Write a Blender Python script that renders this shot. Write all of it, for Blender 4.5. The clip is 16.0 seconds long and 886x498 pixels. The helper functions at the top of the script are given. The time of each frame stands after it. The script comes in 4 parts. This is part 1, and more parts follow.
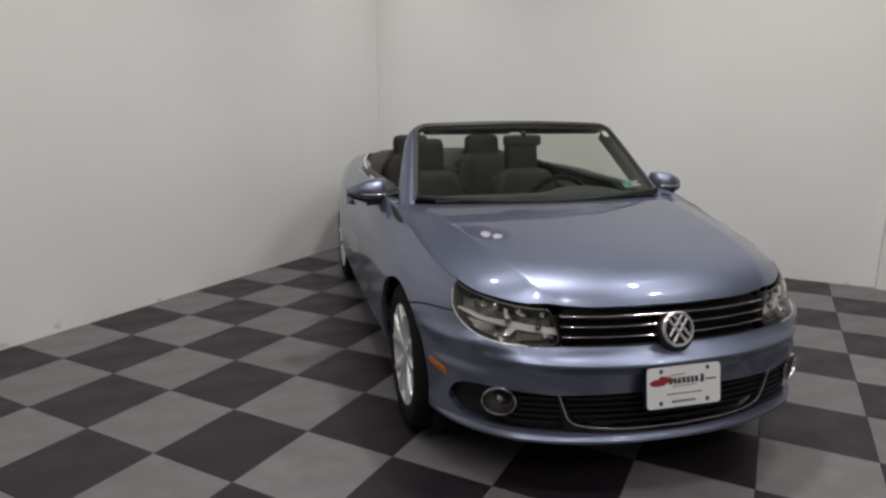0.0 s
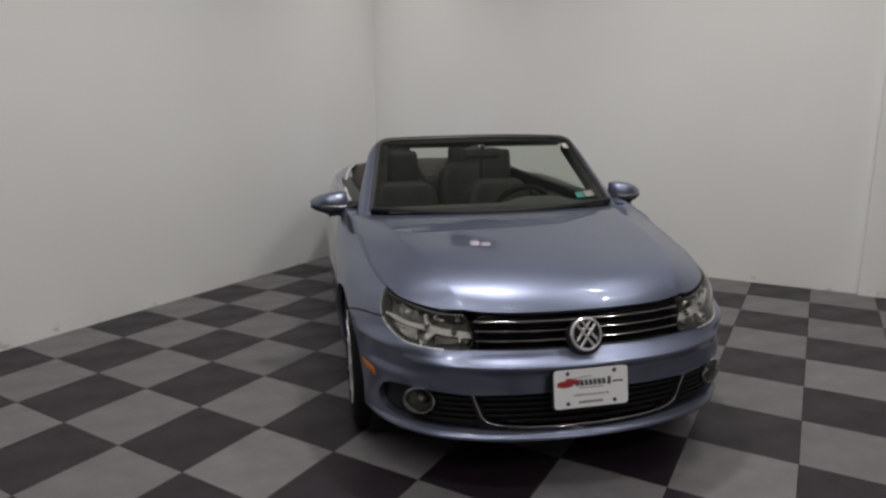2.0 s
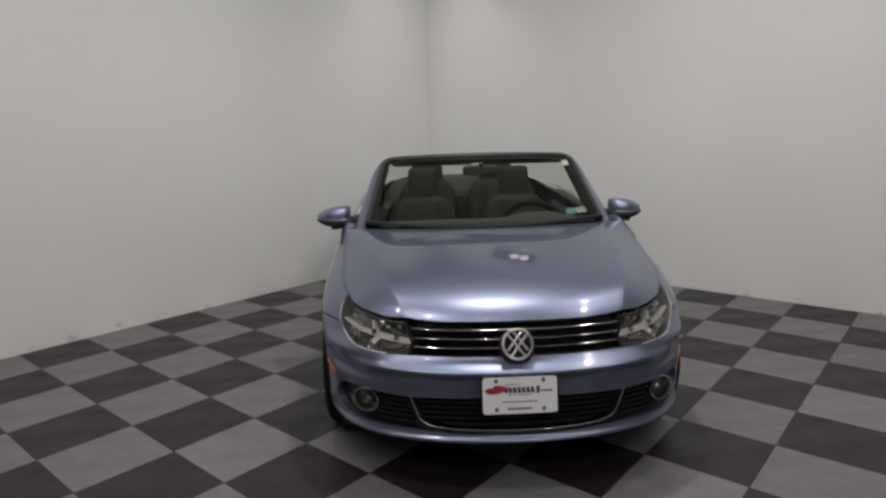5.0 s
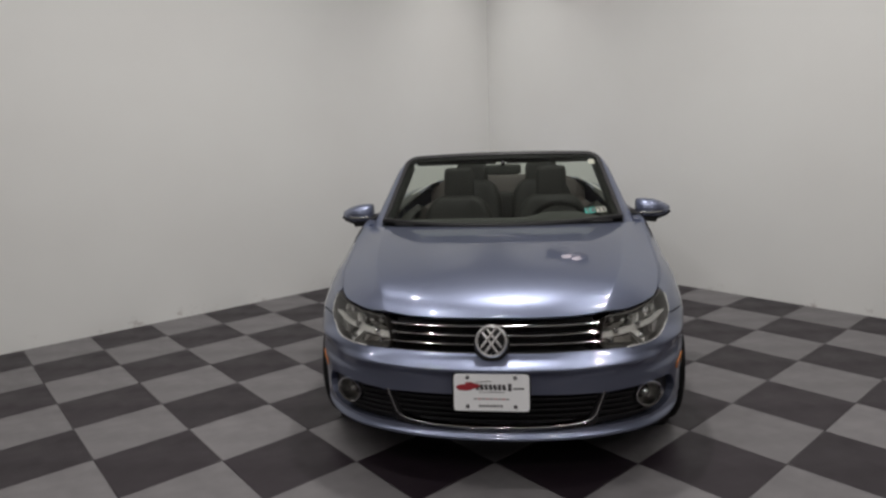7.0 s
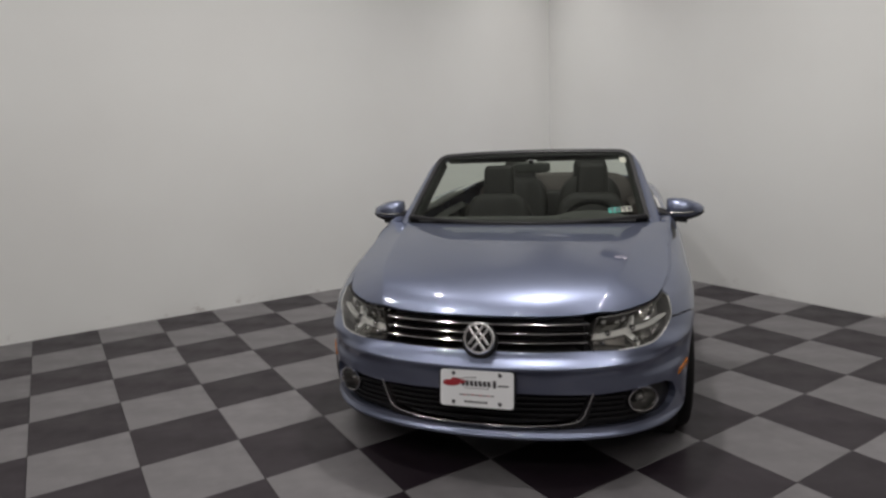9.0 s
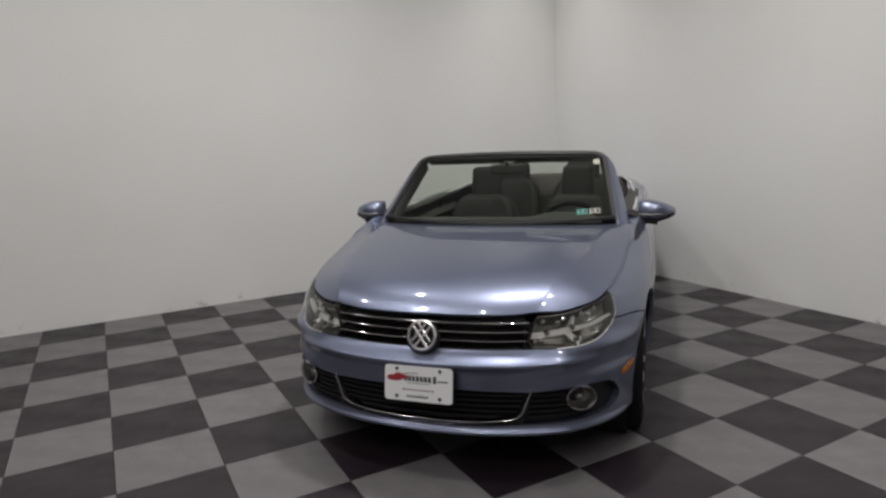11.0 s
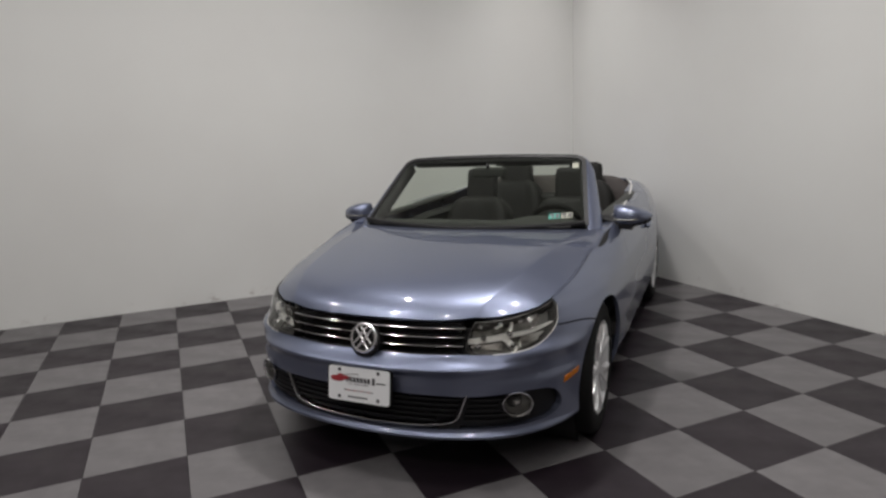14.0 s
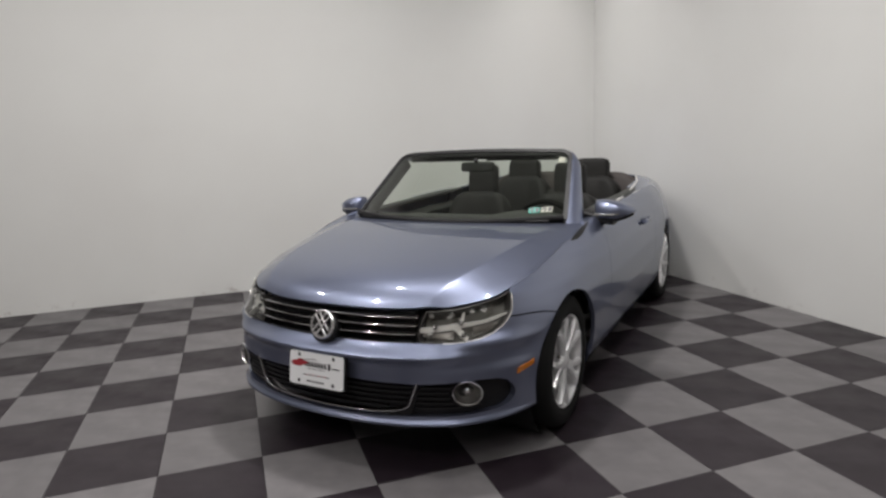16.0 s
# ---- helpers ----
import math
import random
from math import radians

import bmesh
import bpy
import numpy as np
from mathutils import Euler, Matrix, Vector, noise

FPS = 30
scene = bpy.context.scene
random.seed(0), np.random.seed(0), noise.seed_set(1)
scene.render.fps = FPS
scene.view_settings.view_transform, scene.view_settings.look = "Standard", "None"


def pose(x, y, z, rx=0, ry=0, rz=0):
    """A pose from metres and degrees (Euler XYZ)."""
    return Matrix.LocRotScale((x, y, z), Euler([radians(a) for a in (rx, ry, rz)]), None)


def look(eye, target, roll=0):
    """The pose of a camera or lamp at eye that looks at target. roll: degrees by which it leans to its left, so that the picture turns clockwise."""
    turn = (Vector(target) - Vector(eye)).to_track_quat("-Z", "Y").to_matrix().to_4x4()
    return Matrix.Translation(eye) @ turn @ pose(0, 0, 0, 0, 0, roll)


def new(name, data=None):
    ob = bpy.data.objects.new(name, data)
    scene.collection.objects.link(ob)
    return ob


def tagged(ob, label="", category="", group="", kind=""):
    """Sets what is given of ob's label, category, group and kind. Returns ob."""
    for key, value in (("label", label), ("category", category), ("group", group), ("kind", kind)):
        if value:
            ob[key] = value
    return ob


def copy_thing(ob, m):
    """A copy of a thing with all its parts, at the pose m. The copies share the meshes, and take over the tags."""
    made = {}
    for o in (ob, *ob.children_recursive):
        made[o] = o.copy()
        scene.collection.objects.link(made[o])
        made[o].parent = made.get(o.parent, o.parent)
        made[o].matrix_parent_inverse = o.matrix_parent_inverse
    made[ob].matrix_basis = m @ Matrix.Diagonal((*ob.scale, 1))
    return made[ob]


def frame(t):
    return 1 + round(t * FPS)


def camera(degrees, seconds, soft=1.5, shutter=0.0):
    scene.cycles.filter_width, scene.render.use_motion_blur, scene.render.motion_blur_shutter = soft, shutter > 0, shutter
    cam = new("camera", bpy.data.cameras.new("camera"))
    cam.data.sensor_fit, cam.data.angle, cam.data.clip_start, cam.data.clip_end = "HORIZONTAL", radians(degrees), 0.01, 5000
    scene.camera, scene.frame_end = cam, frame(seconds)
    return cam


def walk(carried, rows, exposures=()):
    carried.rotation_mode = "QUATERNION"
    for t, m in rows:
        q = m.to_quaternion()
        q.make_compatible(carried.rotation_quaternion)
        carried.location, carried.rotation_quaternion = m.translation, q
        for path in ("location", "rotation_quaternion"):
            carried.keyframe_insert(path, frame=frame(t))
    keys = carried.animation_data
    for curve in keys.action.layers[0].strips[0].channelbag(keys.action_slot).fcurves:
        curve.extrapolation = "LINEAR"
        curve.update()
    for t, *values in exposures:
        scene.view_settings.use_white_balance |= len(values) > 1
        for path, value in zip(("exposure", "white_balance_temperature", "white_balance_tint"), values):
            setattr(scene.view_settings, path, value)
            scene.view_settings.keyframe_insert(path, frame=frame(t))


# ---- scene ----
cam = camera(70.5, 16.0, 2.6)
PATH = [
    (0, (-1.469, -1.637, 1.331), (0.262, -0.732, 0.901), 0.2),
    (0.5, (-1.5, -1.713, 1.364), (0.227, -0.799, 0.936), 0.0),
    (1, (-1.521, -1.801, 1.387), (0.196, -0.867, 0.964), -0.1),
    (1.5, (-1.497, -1.92, 1.39), (0.209, -0.963, 0.973), -0.3),
    (2, (-1.416, -2.069, 1.387), (0.265, -1.07, 0.971), -0.6),
    (2.5, (-1.383, -2.153, 1.389), (0.265, -1.097, 0.979), -0.7),
    (3, (-1.372, -2.244, 1.388), (0.248, -1.14, 0.988), -0.8),
    (3.5, (-1.355, -2.361, 1.394), (0.224, -1.198, 0.998), -1.0),
    (4, (-1.328, -2.449, 1.413), (0.214, -1.237, 1.021), -1.1),
    (4.5, (-1.246, -2.551, 1.416), (0.262, -1.296, 1.031), -1.2),
    (4.7, (-1.233, -2.601, 1.417), (0.275, -1.343, 1.039), -1.3),
    (6.8, (-0.943, -3.034, 1.377), (0.352, -1.55, 1.029), -2.1),
    (7, (-0.901, -3.041, 1.375), (0.375, -1.541, 1.025), -2.0),
    (7.5, (-0.794, -3.128, 1.365), (0.409, -1.569, 1.017), -2.0),
    (8, (-0.702, -3.184, 1.362), (0.43, -1.572, 1.015), -2.1),
    (10.5, (-0.467, -3.516, 1.386), (0.503, -1.802, 1.035), -2.2),
    (11, (-0.346, -3.562, 1.373), (0.595, -1.832, 1.025), -2.2),
    (11.5, (-0.257, -3.596, 1.375), (0.653, -1.85, 1.027), -2.2),
    (12, (-0.216, -3.635, 1.373), (0.666, -1.874, 1.025), -2.2),
    (12.5, (-0.144, -3.694, 1.374), (0.713, -1.921, 1.024), -2.2),
    (13, (-0.08, -3.757, 1.39), (0.752, -1.972, 1.04), -2.3),
    (13.5, (-0.041, -3.784, 1.395), (0.766, -1.987, 1.046), -2.3),
    (14, (0.048, -3.796, 1.397), (0.831, -1.989, 1.045), -2.3),
    (14.5, (0.167, -3.818, 1.377), (0.912, -1.996, 1.024), -2.3),
    (15, (0.27, -3.843, 1.375), (0.969, -2.002, 1.026), -2.4),
    (15.5, (0.328, -3.89, 1.363), (0.992, -2.036, 1.016), -2.3),
    (16, (0.4, -3.984, 1.352), (1.025, -2.116, 1.005), -2.3),
]
walk(cam, [(t, look(eye, target, roll)) for t, eye, target, roll in PATH],
     [(0.0, 0.0), (1.0, -0.05), (2.0, -0.22), (4.5, -0.2), (7.0, -0.06), (10.5, -0.04), (12.0, -0.06), (14.0, -0.05), (15.0, 0.0), (16.0, 0.2)])

# ---- light ----
world = bpy.data.worlds.new("world")
scene.world = world
world.use_nodes = True
world.node_tree.nodes["Background"].inputs[0].default_value = (0.5, 0.52, 0.55, 1)
world.node_tree.nodes["Background"].inputs[1].default_value = 0.02

TILE = 0.425
WALL_X, WALL_Y, CEIL = 10 * TILE + 0.01, 5 * TILE + 0.01, 3.9
LAMPS = [  # x, y, power, size
    (1.6, -0.8, 47, 0.30), (-0.7, -0.9, 20, 0.12), (-0.08, -2.1, 5, 0.08), (1.8, -2.95, 15, 0.12), (2.45, -2.05, 15, 0.11), (-1.2, 0.6, 9, 0.12), (0.75, 0.45, 10, 0.10),
    # unseen fill lamps added behind the camera; the last one lifts the corner
    (-1.5, -2.7, 6, 0.15), (-2.0, -3.9, 16, 0.18), (-2.6, -1.4, 12, 0.18), (-3.7, -2.4, 19, 0.18), (-1.0, -4.8, 16, 0.18), (-1.6, -6.0, 25, 0.18), (0.7, -4.4, 9, 0.18), (3.6, 1.5, 5.6, 0.9),
]
for lx, ly, power, size in LAMPS:
    data = bpy.data.lights.new("ceiling_lamp", "AREA")
    data.shape, data.size, data.energy, data.color = "DISK", size, 1.23 * power, (1.0, 0.972, 0.950)
    if lx > 3.0:  # fill added to brighten the dim corner; narrow spread keeps it off the bonnet
        data.spread = radians(86)
    new("ceiling_lamp_light", data).matrix_world = pose(lx, ly, CEIL - 0.035)


# ---- materials ----
def material(name, color, rough=0.5, metal=0.0, coat=0.0, spec=0.5):
    m = bpy.data.materials.new(name)
    m.use_nodes = True
    b = m.node_tree.nodes["Principled BSDF"]
    b.inputs["Base Color"].default_value = (*color, 1)
    b.inputs["Roughness"].default_value = rough
    b.inputs["Metallic"].default_value = metal
    b.inputs["Coat Weight"].default_value = coat
    b.inputs["Coat Roughness"].default_value = 0.03
    b.inputs["Specular IOR Level"].default_value = spec
    return m


def bsdf(m):
    return m.node_tree.nodes["Principled BSDF"]


def node(m, kind, **inputs):
    n = m.node_tree.nodes.new(kind)
    for k, v in inputs.items():
        n.inputs[k.replace("_", " ")].default_value = v
    return n


def link(m, a, b):
    m.node_tree.links.new(a, b)


def noise_color(m, color, other, scale, detail=4.0, low=0.35, high=0.65):
    """Mixes two colours by noise in the thing's own space and returns the mix's output."""
    co = node(m, "ShaderNodeTexCoord")
    n = node(m, "ShaderNodeTexNoise", Scale=scale, Detail=detail)
    r = node(m, "ShaderNodeMapRange", From_Min=low, From_Max=high)
    mix = m.node_tree.nodes.new("ShaderNodeMix")
    mix.data_type = "RGBA"
    mix.inputs["A"].default_value, mix.inputs["B"].default_value = (*color, 1), (*other, 1)
    link(m, co.outputs["Object"], n.inputs["Vector"])
    link(m, n.outputs["Fac"], r.inputs["Value"])
    link(m, r.outputs["Result"], mix.inputs["Factor"])
    return mix.outputs["Result"]


def add_bump(m, scale, strength, distance=0.002, detail=3.0):
    co = node(m, "ShaderNodeTexCoord")
    n = node(m, "ShaderNodeTexNoise", Scale=scale, Detail=detail)
    b = node(m, "ShaderNodeBump", Strength=strength, Distance=distance)
    link(m, co.outputs["Object"], n.inputs["Vector"])
    link(m, n.outputs["Fac"], b.inputs["Height"])
    link(m, b.outputs["Normal"], bsdf(m).inputs["Normal"])
    return b


def rough_noise(m, scale, low, high):
    co = node(m, "ShaderNodeTexCoord")
    n = node(m, "ShaderNodeTexNoise", Scale=scale, Detail=5.0)
    r = node(m, "ShaderNodeMapRange", From_Min=0.3, From_Max=0.7, To_Min=low, To_Max=high)
    link(m, co.outputs["Object"], n.inputs["Vector"])
    link(m, n.outputs["Fac"], r.inputs["Value"])
    link(m, r.outputs["Result"], bsdf(m).inputs["Roughness"])


M_WALL = material("white_wall_paint", (0.8, 0.8, 0.78), 0.7)
link(M_WALL, noise_color(M_WALL, (0.80, 0.80, 0.78), (0.77, 0.765, 0.745), 0.9), bsdf(M_WALL).inputs["Base Color"])
add_bump(M_WALL, 60, 0.15, 0.002)


def scuffs(m):
    """Grey rubbed marks and flecks in a narrow strip along the foot of the wall."""
    t = m.node_tree
    old = bsdf(m).inputs["Base Color"].links[0].from_socket
    co = node(m, "ShaderNodeTexCoord")
    axes = node(m, "ShaderNodeSeparateXYZ")
    link(m, co.outputs["Object"], axes.inputs["Vector"])
    low = node(m, "ShaderNodeMapRange", From_Min=0.10, From_Max=0.0)
    link(m, axes.outputs["Z"], low.inputs["Value"])
    wide = node(m, "ShaderNodeTexNoise", Scale=7.0, Detail=5.0, Roughness=0.7)
    link(m, co.outputs["Object"], wide.inputs["Vector"])
    spot = node(m, "ShaderNodeMapRange", From_Min=0.56, From_Max=0.66)
    link(m, wide.outputs["Fac"], spot.inputs["Value"])
    much = t.nodes.new("ShaderNodeMath")
    much.operation = "MULTIPLY"
    link(m, low.outputs["Result"], much.inputs[0])
    link(m, spot.outputs["Result"], much.inputs[1])
    mix = t.nodes.new("ShaderNodeMix")
    mix.data_type = "RGBA"
    mix.inputs["B"].default_value = (0.46, 0.42, 0.40, 1)
    link(m, old, mix.inputs["A"])
    link(m, much.outputs["Value"], mix.inputs["Factor"])
    link(m, mix.outputs["Result"], bsdf(m).inputs["Base Color"])


scuffs(M_WALL)
M_CEIL = material("ceiling_paint", (0.55, 0.55, 0.54), 0.8)
add_bump(M_CEIL, 40, 0.1)
# toned dark so that chrome mirrors a darker, cluttered room behind the camera
M_PLAIN = material("dark_unseen_wall", (0.24, 0.225, 0.215), 0.8)
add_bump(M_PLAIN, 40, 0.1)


def tile_material(name, color, other):
    m = material(name, color, 0.45)
    base = noise_color(m, color, other, 9.0, 6.0)
    hsv = node(m, "ShaderNodeHueSaturation")
    info = node(m, "ShaderNodeObjectInfo")
    r = node(m, "ShaderNodeMapRange", To_Min=0.9, To_Max=1.08)
    link(m, info.outputs["Random"], r.inputs["Value"])
    link(m, r.outputs["Result"], hsv.inputs["Value"])
    link(m, base, hsv.inputs["Color"])
    link(m, hsv.outputs["Color"], bsdf(m).inputs["Base Color"])
    add_bump(m, 220, 0.3, 0.001)
    rough_noise(m, 5.0, 0.36, 0.58)
    bsdf(m).inputs["Specular IOR Level"].default_value = 0.42
    return m


M_DARK = tile_material("dark_tile", (0.0150, 0.0096, 0.0138), (0.0195, 0.0132, 0.0182))
M_LIGHT = tile_material("light_tile", (0.135, 0.127, 0.132), (0.166, 0.157, 0.161))
M_SUB = material("floor_joint", (0.02, 0.02, 0.02), 0.9)

M_PAINT = material("blue_metallic_paint", (0.198, 0.220, 0.308), 0.37, 0.85, 1.0)
bsdf(M_PAINT).inputs["Coat Roughness"].default_value = 0.04
add_bump(M_PAINT, 380, 0.10, 0.001, 2.0)
bsdf(M_PAINT).inputs["Specular Tint"].default_value = (0.42, 0.46, 0.54, 1)
M_BLACK = material("black_plastic", (0.011, 0.0105, 0.0115), 0.5, spec=0.3)
add_bump(M_BLACK, 300, 0.2, 0.0006)
M_FRIT = material("dark_glass_border", (0.010, 0.010, 0.0095), 0.6, spec=0.15)
M_GLOSS = material("gloss_black_trim", (0.008, 0.008, 0.009), 0.12)
M_CHROME = material("chrome", (0.85, 0.85, 0.86), 0.09, 1.0)
M_SLAT = material("slat_chrome", (0.74, 0.73, 0.73), 0.07, 1.0)
M_BADGE = material("badge_chrome", (0.88, 0.87, 0.87), 0.20, 0.8)
M_ALLOY = material("silver_alloy", (0.80, 0.80, 0.81), 0.3, 0.45, 0.5)
M_RUBBER = material("tyre_rubber", (0.007, 0.007, 0.007), 0.8, spec=0.2)
add_bump(M_RUBBER, 120, 0.3, 0.001)
M_SEAT = material("black_leather", (0.0105, 0.0100, 0.0088), 0.62, spec=0.3)
add_bump(M_SEAT, 60, 0.12, 0.001)
M_LINING = material("dark_pillar_lining", (0.030, 0.031, 0.029), 0.8, spec=0.2)
M_DASH = material("dark_dashboard", (0.030, 0.0315, 0.028), 0.65)
add_bump(M_DASH, 80, 0.12, 0.0008)
M_TRIM = material("grey_brown_trim", (0.056, 0.045, 0.042), 0.6)
add_bump(M_TRIM, 60, 0.2, 0.0008)
M_AMBER = material("amber_lens", (0.55, 0.17, 0.01), 0.2, 0.0, 0.6)
M_WHITE = material("white_plate", (0.86, 0.86, 0.87), 0.35)
M_RED = material("red_print", (0.35, 0.03, 0.04), 0.4)
M_INK = material("grey_print", (0.07, 0.065, 0.07), 0.4)
M_TEAL = material("teal_sticker", (0.04, 0.36, 0.33), 0.5)
M_PALE = material("pale_sticker", (0.48, 0.45, 0.42), 0.5)
M_MIRROR = material("mirror_glass", (0.85, 0.86, 0.87), 0.02, 1.0)
M_REFLECT = material("lamp_reflector", (0.92, 0.91, 0.89), 0.15, 1.0)
M_STRIP = material("pale_satin_metal", (0.80, 0.79, 0.77), 0.38, 0.6)
M_LAMP = material("lamp_housing", (0.5, 0.5, 0.5), 0.4)
M_BEZEL = material("lamp_bezel", (0.84, 0.83, 0.80), 0.30, 0.3, 0.5)
M_INLAMP = material("lamp_inside", (0.34, 0.335, 0.315), 0.25, 0.5)
M_WELL = material("dark_lamp_well", (0.035, 0.032, 0.030), 0.4)


def glass(name, tint, rough=0.0, faces=1.0):
    m = bpy.data.materials.new(name)
    m.use_nodes = True
    t = m.node_tree
    t.nodes.remove(t.nodes["Principled BSDF"])
    out = t.nodes["Material Output"]
    clear = t.nodes.new("ShaderNodeBsdfTransparent")
    clear.inputs["Color"].default_value = (*tint, 1)
    shine = t.nodes.new("ShaderNodeBsdfGlossy")
    shine.inputs["Roughness"].default_value = rough
    fres = t.nodes.new("ShaderNodeFresnel")
    fres.inputs["IOR"].default_value = 1.52
    mix = t.nodes.new("ShaderNodeMixShader")
    both_faces = t.nodes.new("ShaderNodeMath")  # a pane shines from each of its faces
    both_faces.operation, both_faces.use_clamp = "MULTIPLY", True
    both_faces.inputs[1].default_value = faces
    t.links.new(fres.outputs["Fac"], both_faces.inputs[0])
    t.links.new(both_faces.outputs["Value"], mix.inputs["Fac"])
    t.links.new(clear.outputs["BSDF"], mix.inputs[1])
    t.links.new(shine.outputs["BSDF"], mix.inputs[2])
    t.links.new(mix.outputs["Shader"], out.inputs["Surface"])
    return m


M_SCREEN = glass("windshield_glass", (0.76, 0.82, 0.74), faces=1.3)
M_LENS = glass("lamp_lens", (0.98, 0.98, 0.96))


# ---- mesh tools ----
def part(name, bm, mat, parent=None, label=""):
    me = bpy.data.meshes.new(name)
    if isinstance(bm, bmesh.types.BMesh):
        bm.normal_update()
        bm.to_mesh(me)
        bm.free()
    else:
        me = bm
        me.name = name
    me.materials.append(mat)
    ob = new(name, me)
    ob.parent = parent
    if label:
        ob["label"] = label
    return ob


def smooth(bm, angle=35):
    for f in bm.faces:
        f.smooth = True
    for e in bm.edges:
        if len(e.link_faces) == 2 and e.calc_face_angle(0) > radians(angle):
            e.smooth = False
    return bm


def box(x0, x1, y0, y1, z0, z1, bevel=0.0, seg=2):
    bm = bmesh.new()
    bmesh.ops.create_cube(bm, size=1.0, matrix=Matrix.Translation(((x0 + x1) / 2, (y0 + y1) / 2, (z0 + z1) / 2)) @ Matrix.Diagonal((x1 - x0, y1 - y0, z1 - z0, 1)))
    if bevel:
        bmesh.ops.bevel(bm, geom=bm.edges[:], offset=bevel, segments=seg, affect="EDGES", profile=0.5)
        smooth(bm, 50)
    return bm


def lathe(profile, seg=48, axis="Y", close=False):
    """Turns a profile of (radius, along) round an axis through the origin."""
    bm = bmesh.new()
    rings = []
    for r, a in profile:
        ring = []
        for k in range(seg):
            c, s = math.cos(2 * math.pi * k / seg) * r, math.sin(2 * math.pi * k / seg) * r
            ring.append(bm.verts.new({"Y": (c, a, s), "Z": (c, s, a), "X": (a, c, s)}[axis]))
        rings.append(ring)
    for p, q in zip(rings, rings[1:]):
        for k in range(seg):
            bm.faces.new((p[k], p[(k + 1) % seg], q[(k + 1) % seg], q[k]))
    for ring, flip in ((rings[0], 1), (rings[-1], -1)):
        if close:
            bm.faces.new(ring[::flip])
    bmesh.ops.recalc_face_normals(bm, faces=bm.faces[:])
    return smooth(bm, 40)


def sweep(points, section, up=(0, 0, 1), closed=False, caps=True, ups=None):
    """Sweeps a closed section of (side, up) offsets along points; section may be a function of 0..1."""
    pts = [Vector(p) for p in points]
    n = len(pts)
    bm = bmesh.new()
    rings = []
    for k, p in enumerate(pts):
        a = pts[(k - 1) % n] if closed or k else pts[0]
        b = pts[(k + 1) % n] if closed or k < n - 1 else pts[-1]
        t = (b - a).normalized()
        u = Vector(ups[k] if ups else up)
        side = t.cross(u).normalized()
        u = side.cross(t).normalized()
        sec = section(k / max(1, n - 1)) if callable(section) else section
        rings.append([bm.verts.new(p + side * x + u * y) for x, y in sec])
    m = len(rings[0])
    for k in range(n if closed else n - 1):
        p, q = rings[k], rings[(k + 1) % n]
        for j in range(m):
            bm.faces.new((p[j], p[(j + 1) % m], q[(j + 1) % m], q[j]))
    if caps and not closed:
        bm.faces.new(rings[0][::-1])
        bm.faces.new(rings[-1])
    bmesh.ops.recalc_face_normals(bm, faces=bm.faces[:])
    return smooth(bm, 40)


def round_section(w, h, n=12, power=2.6):
    out = []
    for k in range(n):
        a = 2 * math.pi * (k + 0.5) / n
        c, s = math.cos(a), math.sin(a)
        out.append((math.copysign(abs(c) ** (2 / power), c) * w / 2, math.copysign(abs(s) ** (2 / power), s) * h / 2))
    return out


def spline(points, n=40):
    """A Catmull-Rom curve through points, n samples a span in all."""
    p = np.array(points, float)
    p = np.vstack([2 * p[0] - p[1], p, 2 * p[-1] - p[-2]])
    out = []
    spans = len(p) - 3
    for t in np.linspace(0, spans - 1e-9, n):
        k, f = int(t), t - int(t)
        a, b, c, d = p[k:k + 4]
        out.append(0.5 * (2 * b + (c - a) * f + (2 * a - 5 * b + 4 * c - d) * f ** 2 + (3 * b - a - 3 * c + d) * f ** 3))
    return np.array(out)


# ---- the car's surfaces: X back from the nose, Y to its right, Z up ----
PLAN = spline([(0.016, 0), (0.021, 0.14), (0.040, 0.29), (0.078, 0.43), (0.141, 0.57), (0.248, 0.686), (0.404, 0.779), (0.62, 0.839),
               (0.95, 0.863), (1.5, 0.874), (2.3, 0.872), (3.0, 0.864), (3.45, 0.838), (3.8, 0.78), (4.05, 0.70), (4.23, 0.57), (4.33, 0.38), (4.37, 0.0)], 1600)
ARC = np.r_[0, np.cumsum(np.linalg.norm(np.diff(PLAN, axis=0), axis=1))]
TAN = np.gradient(PLAN, axis=0)
TAN /= np.linalg.norm(TAN, axis=1)[:, None]
OUT = np.stack([-TAN[:, 1], TAN[:, 0]], 1)
U_END = ARC[-1]


def uX(x):
    return float(np.interp(x, PLAN[:, 0], ARC))


def uY(y):
    half = len(PLAN) // 2
    return float(np.interp(y, PLAN[:half, 1], ARC[:half]))


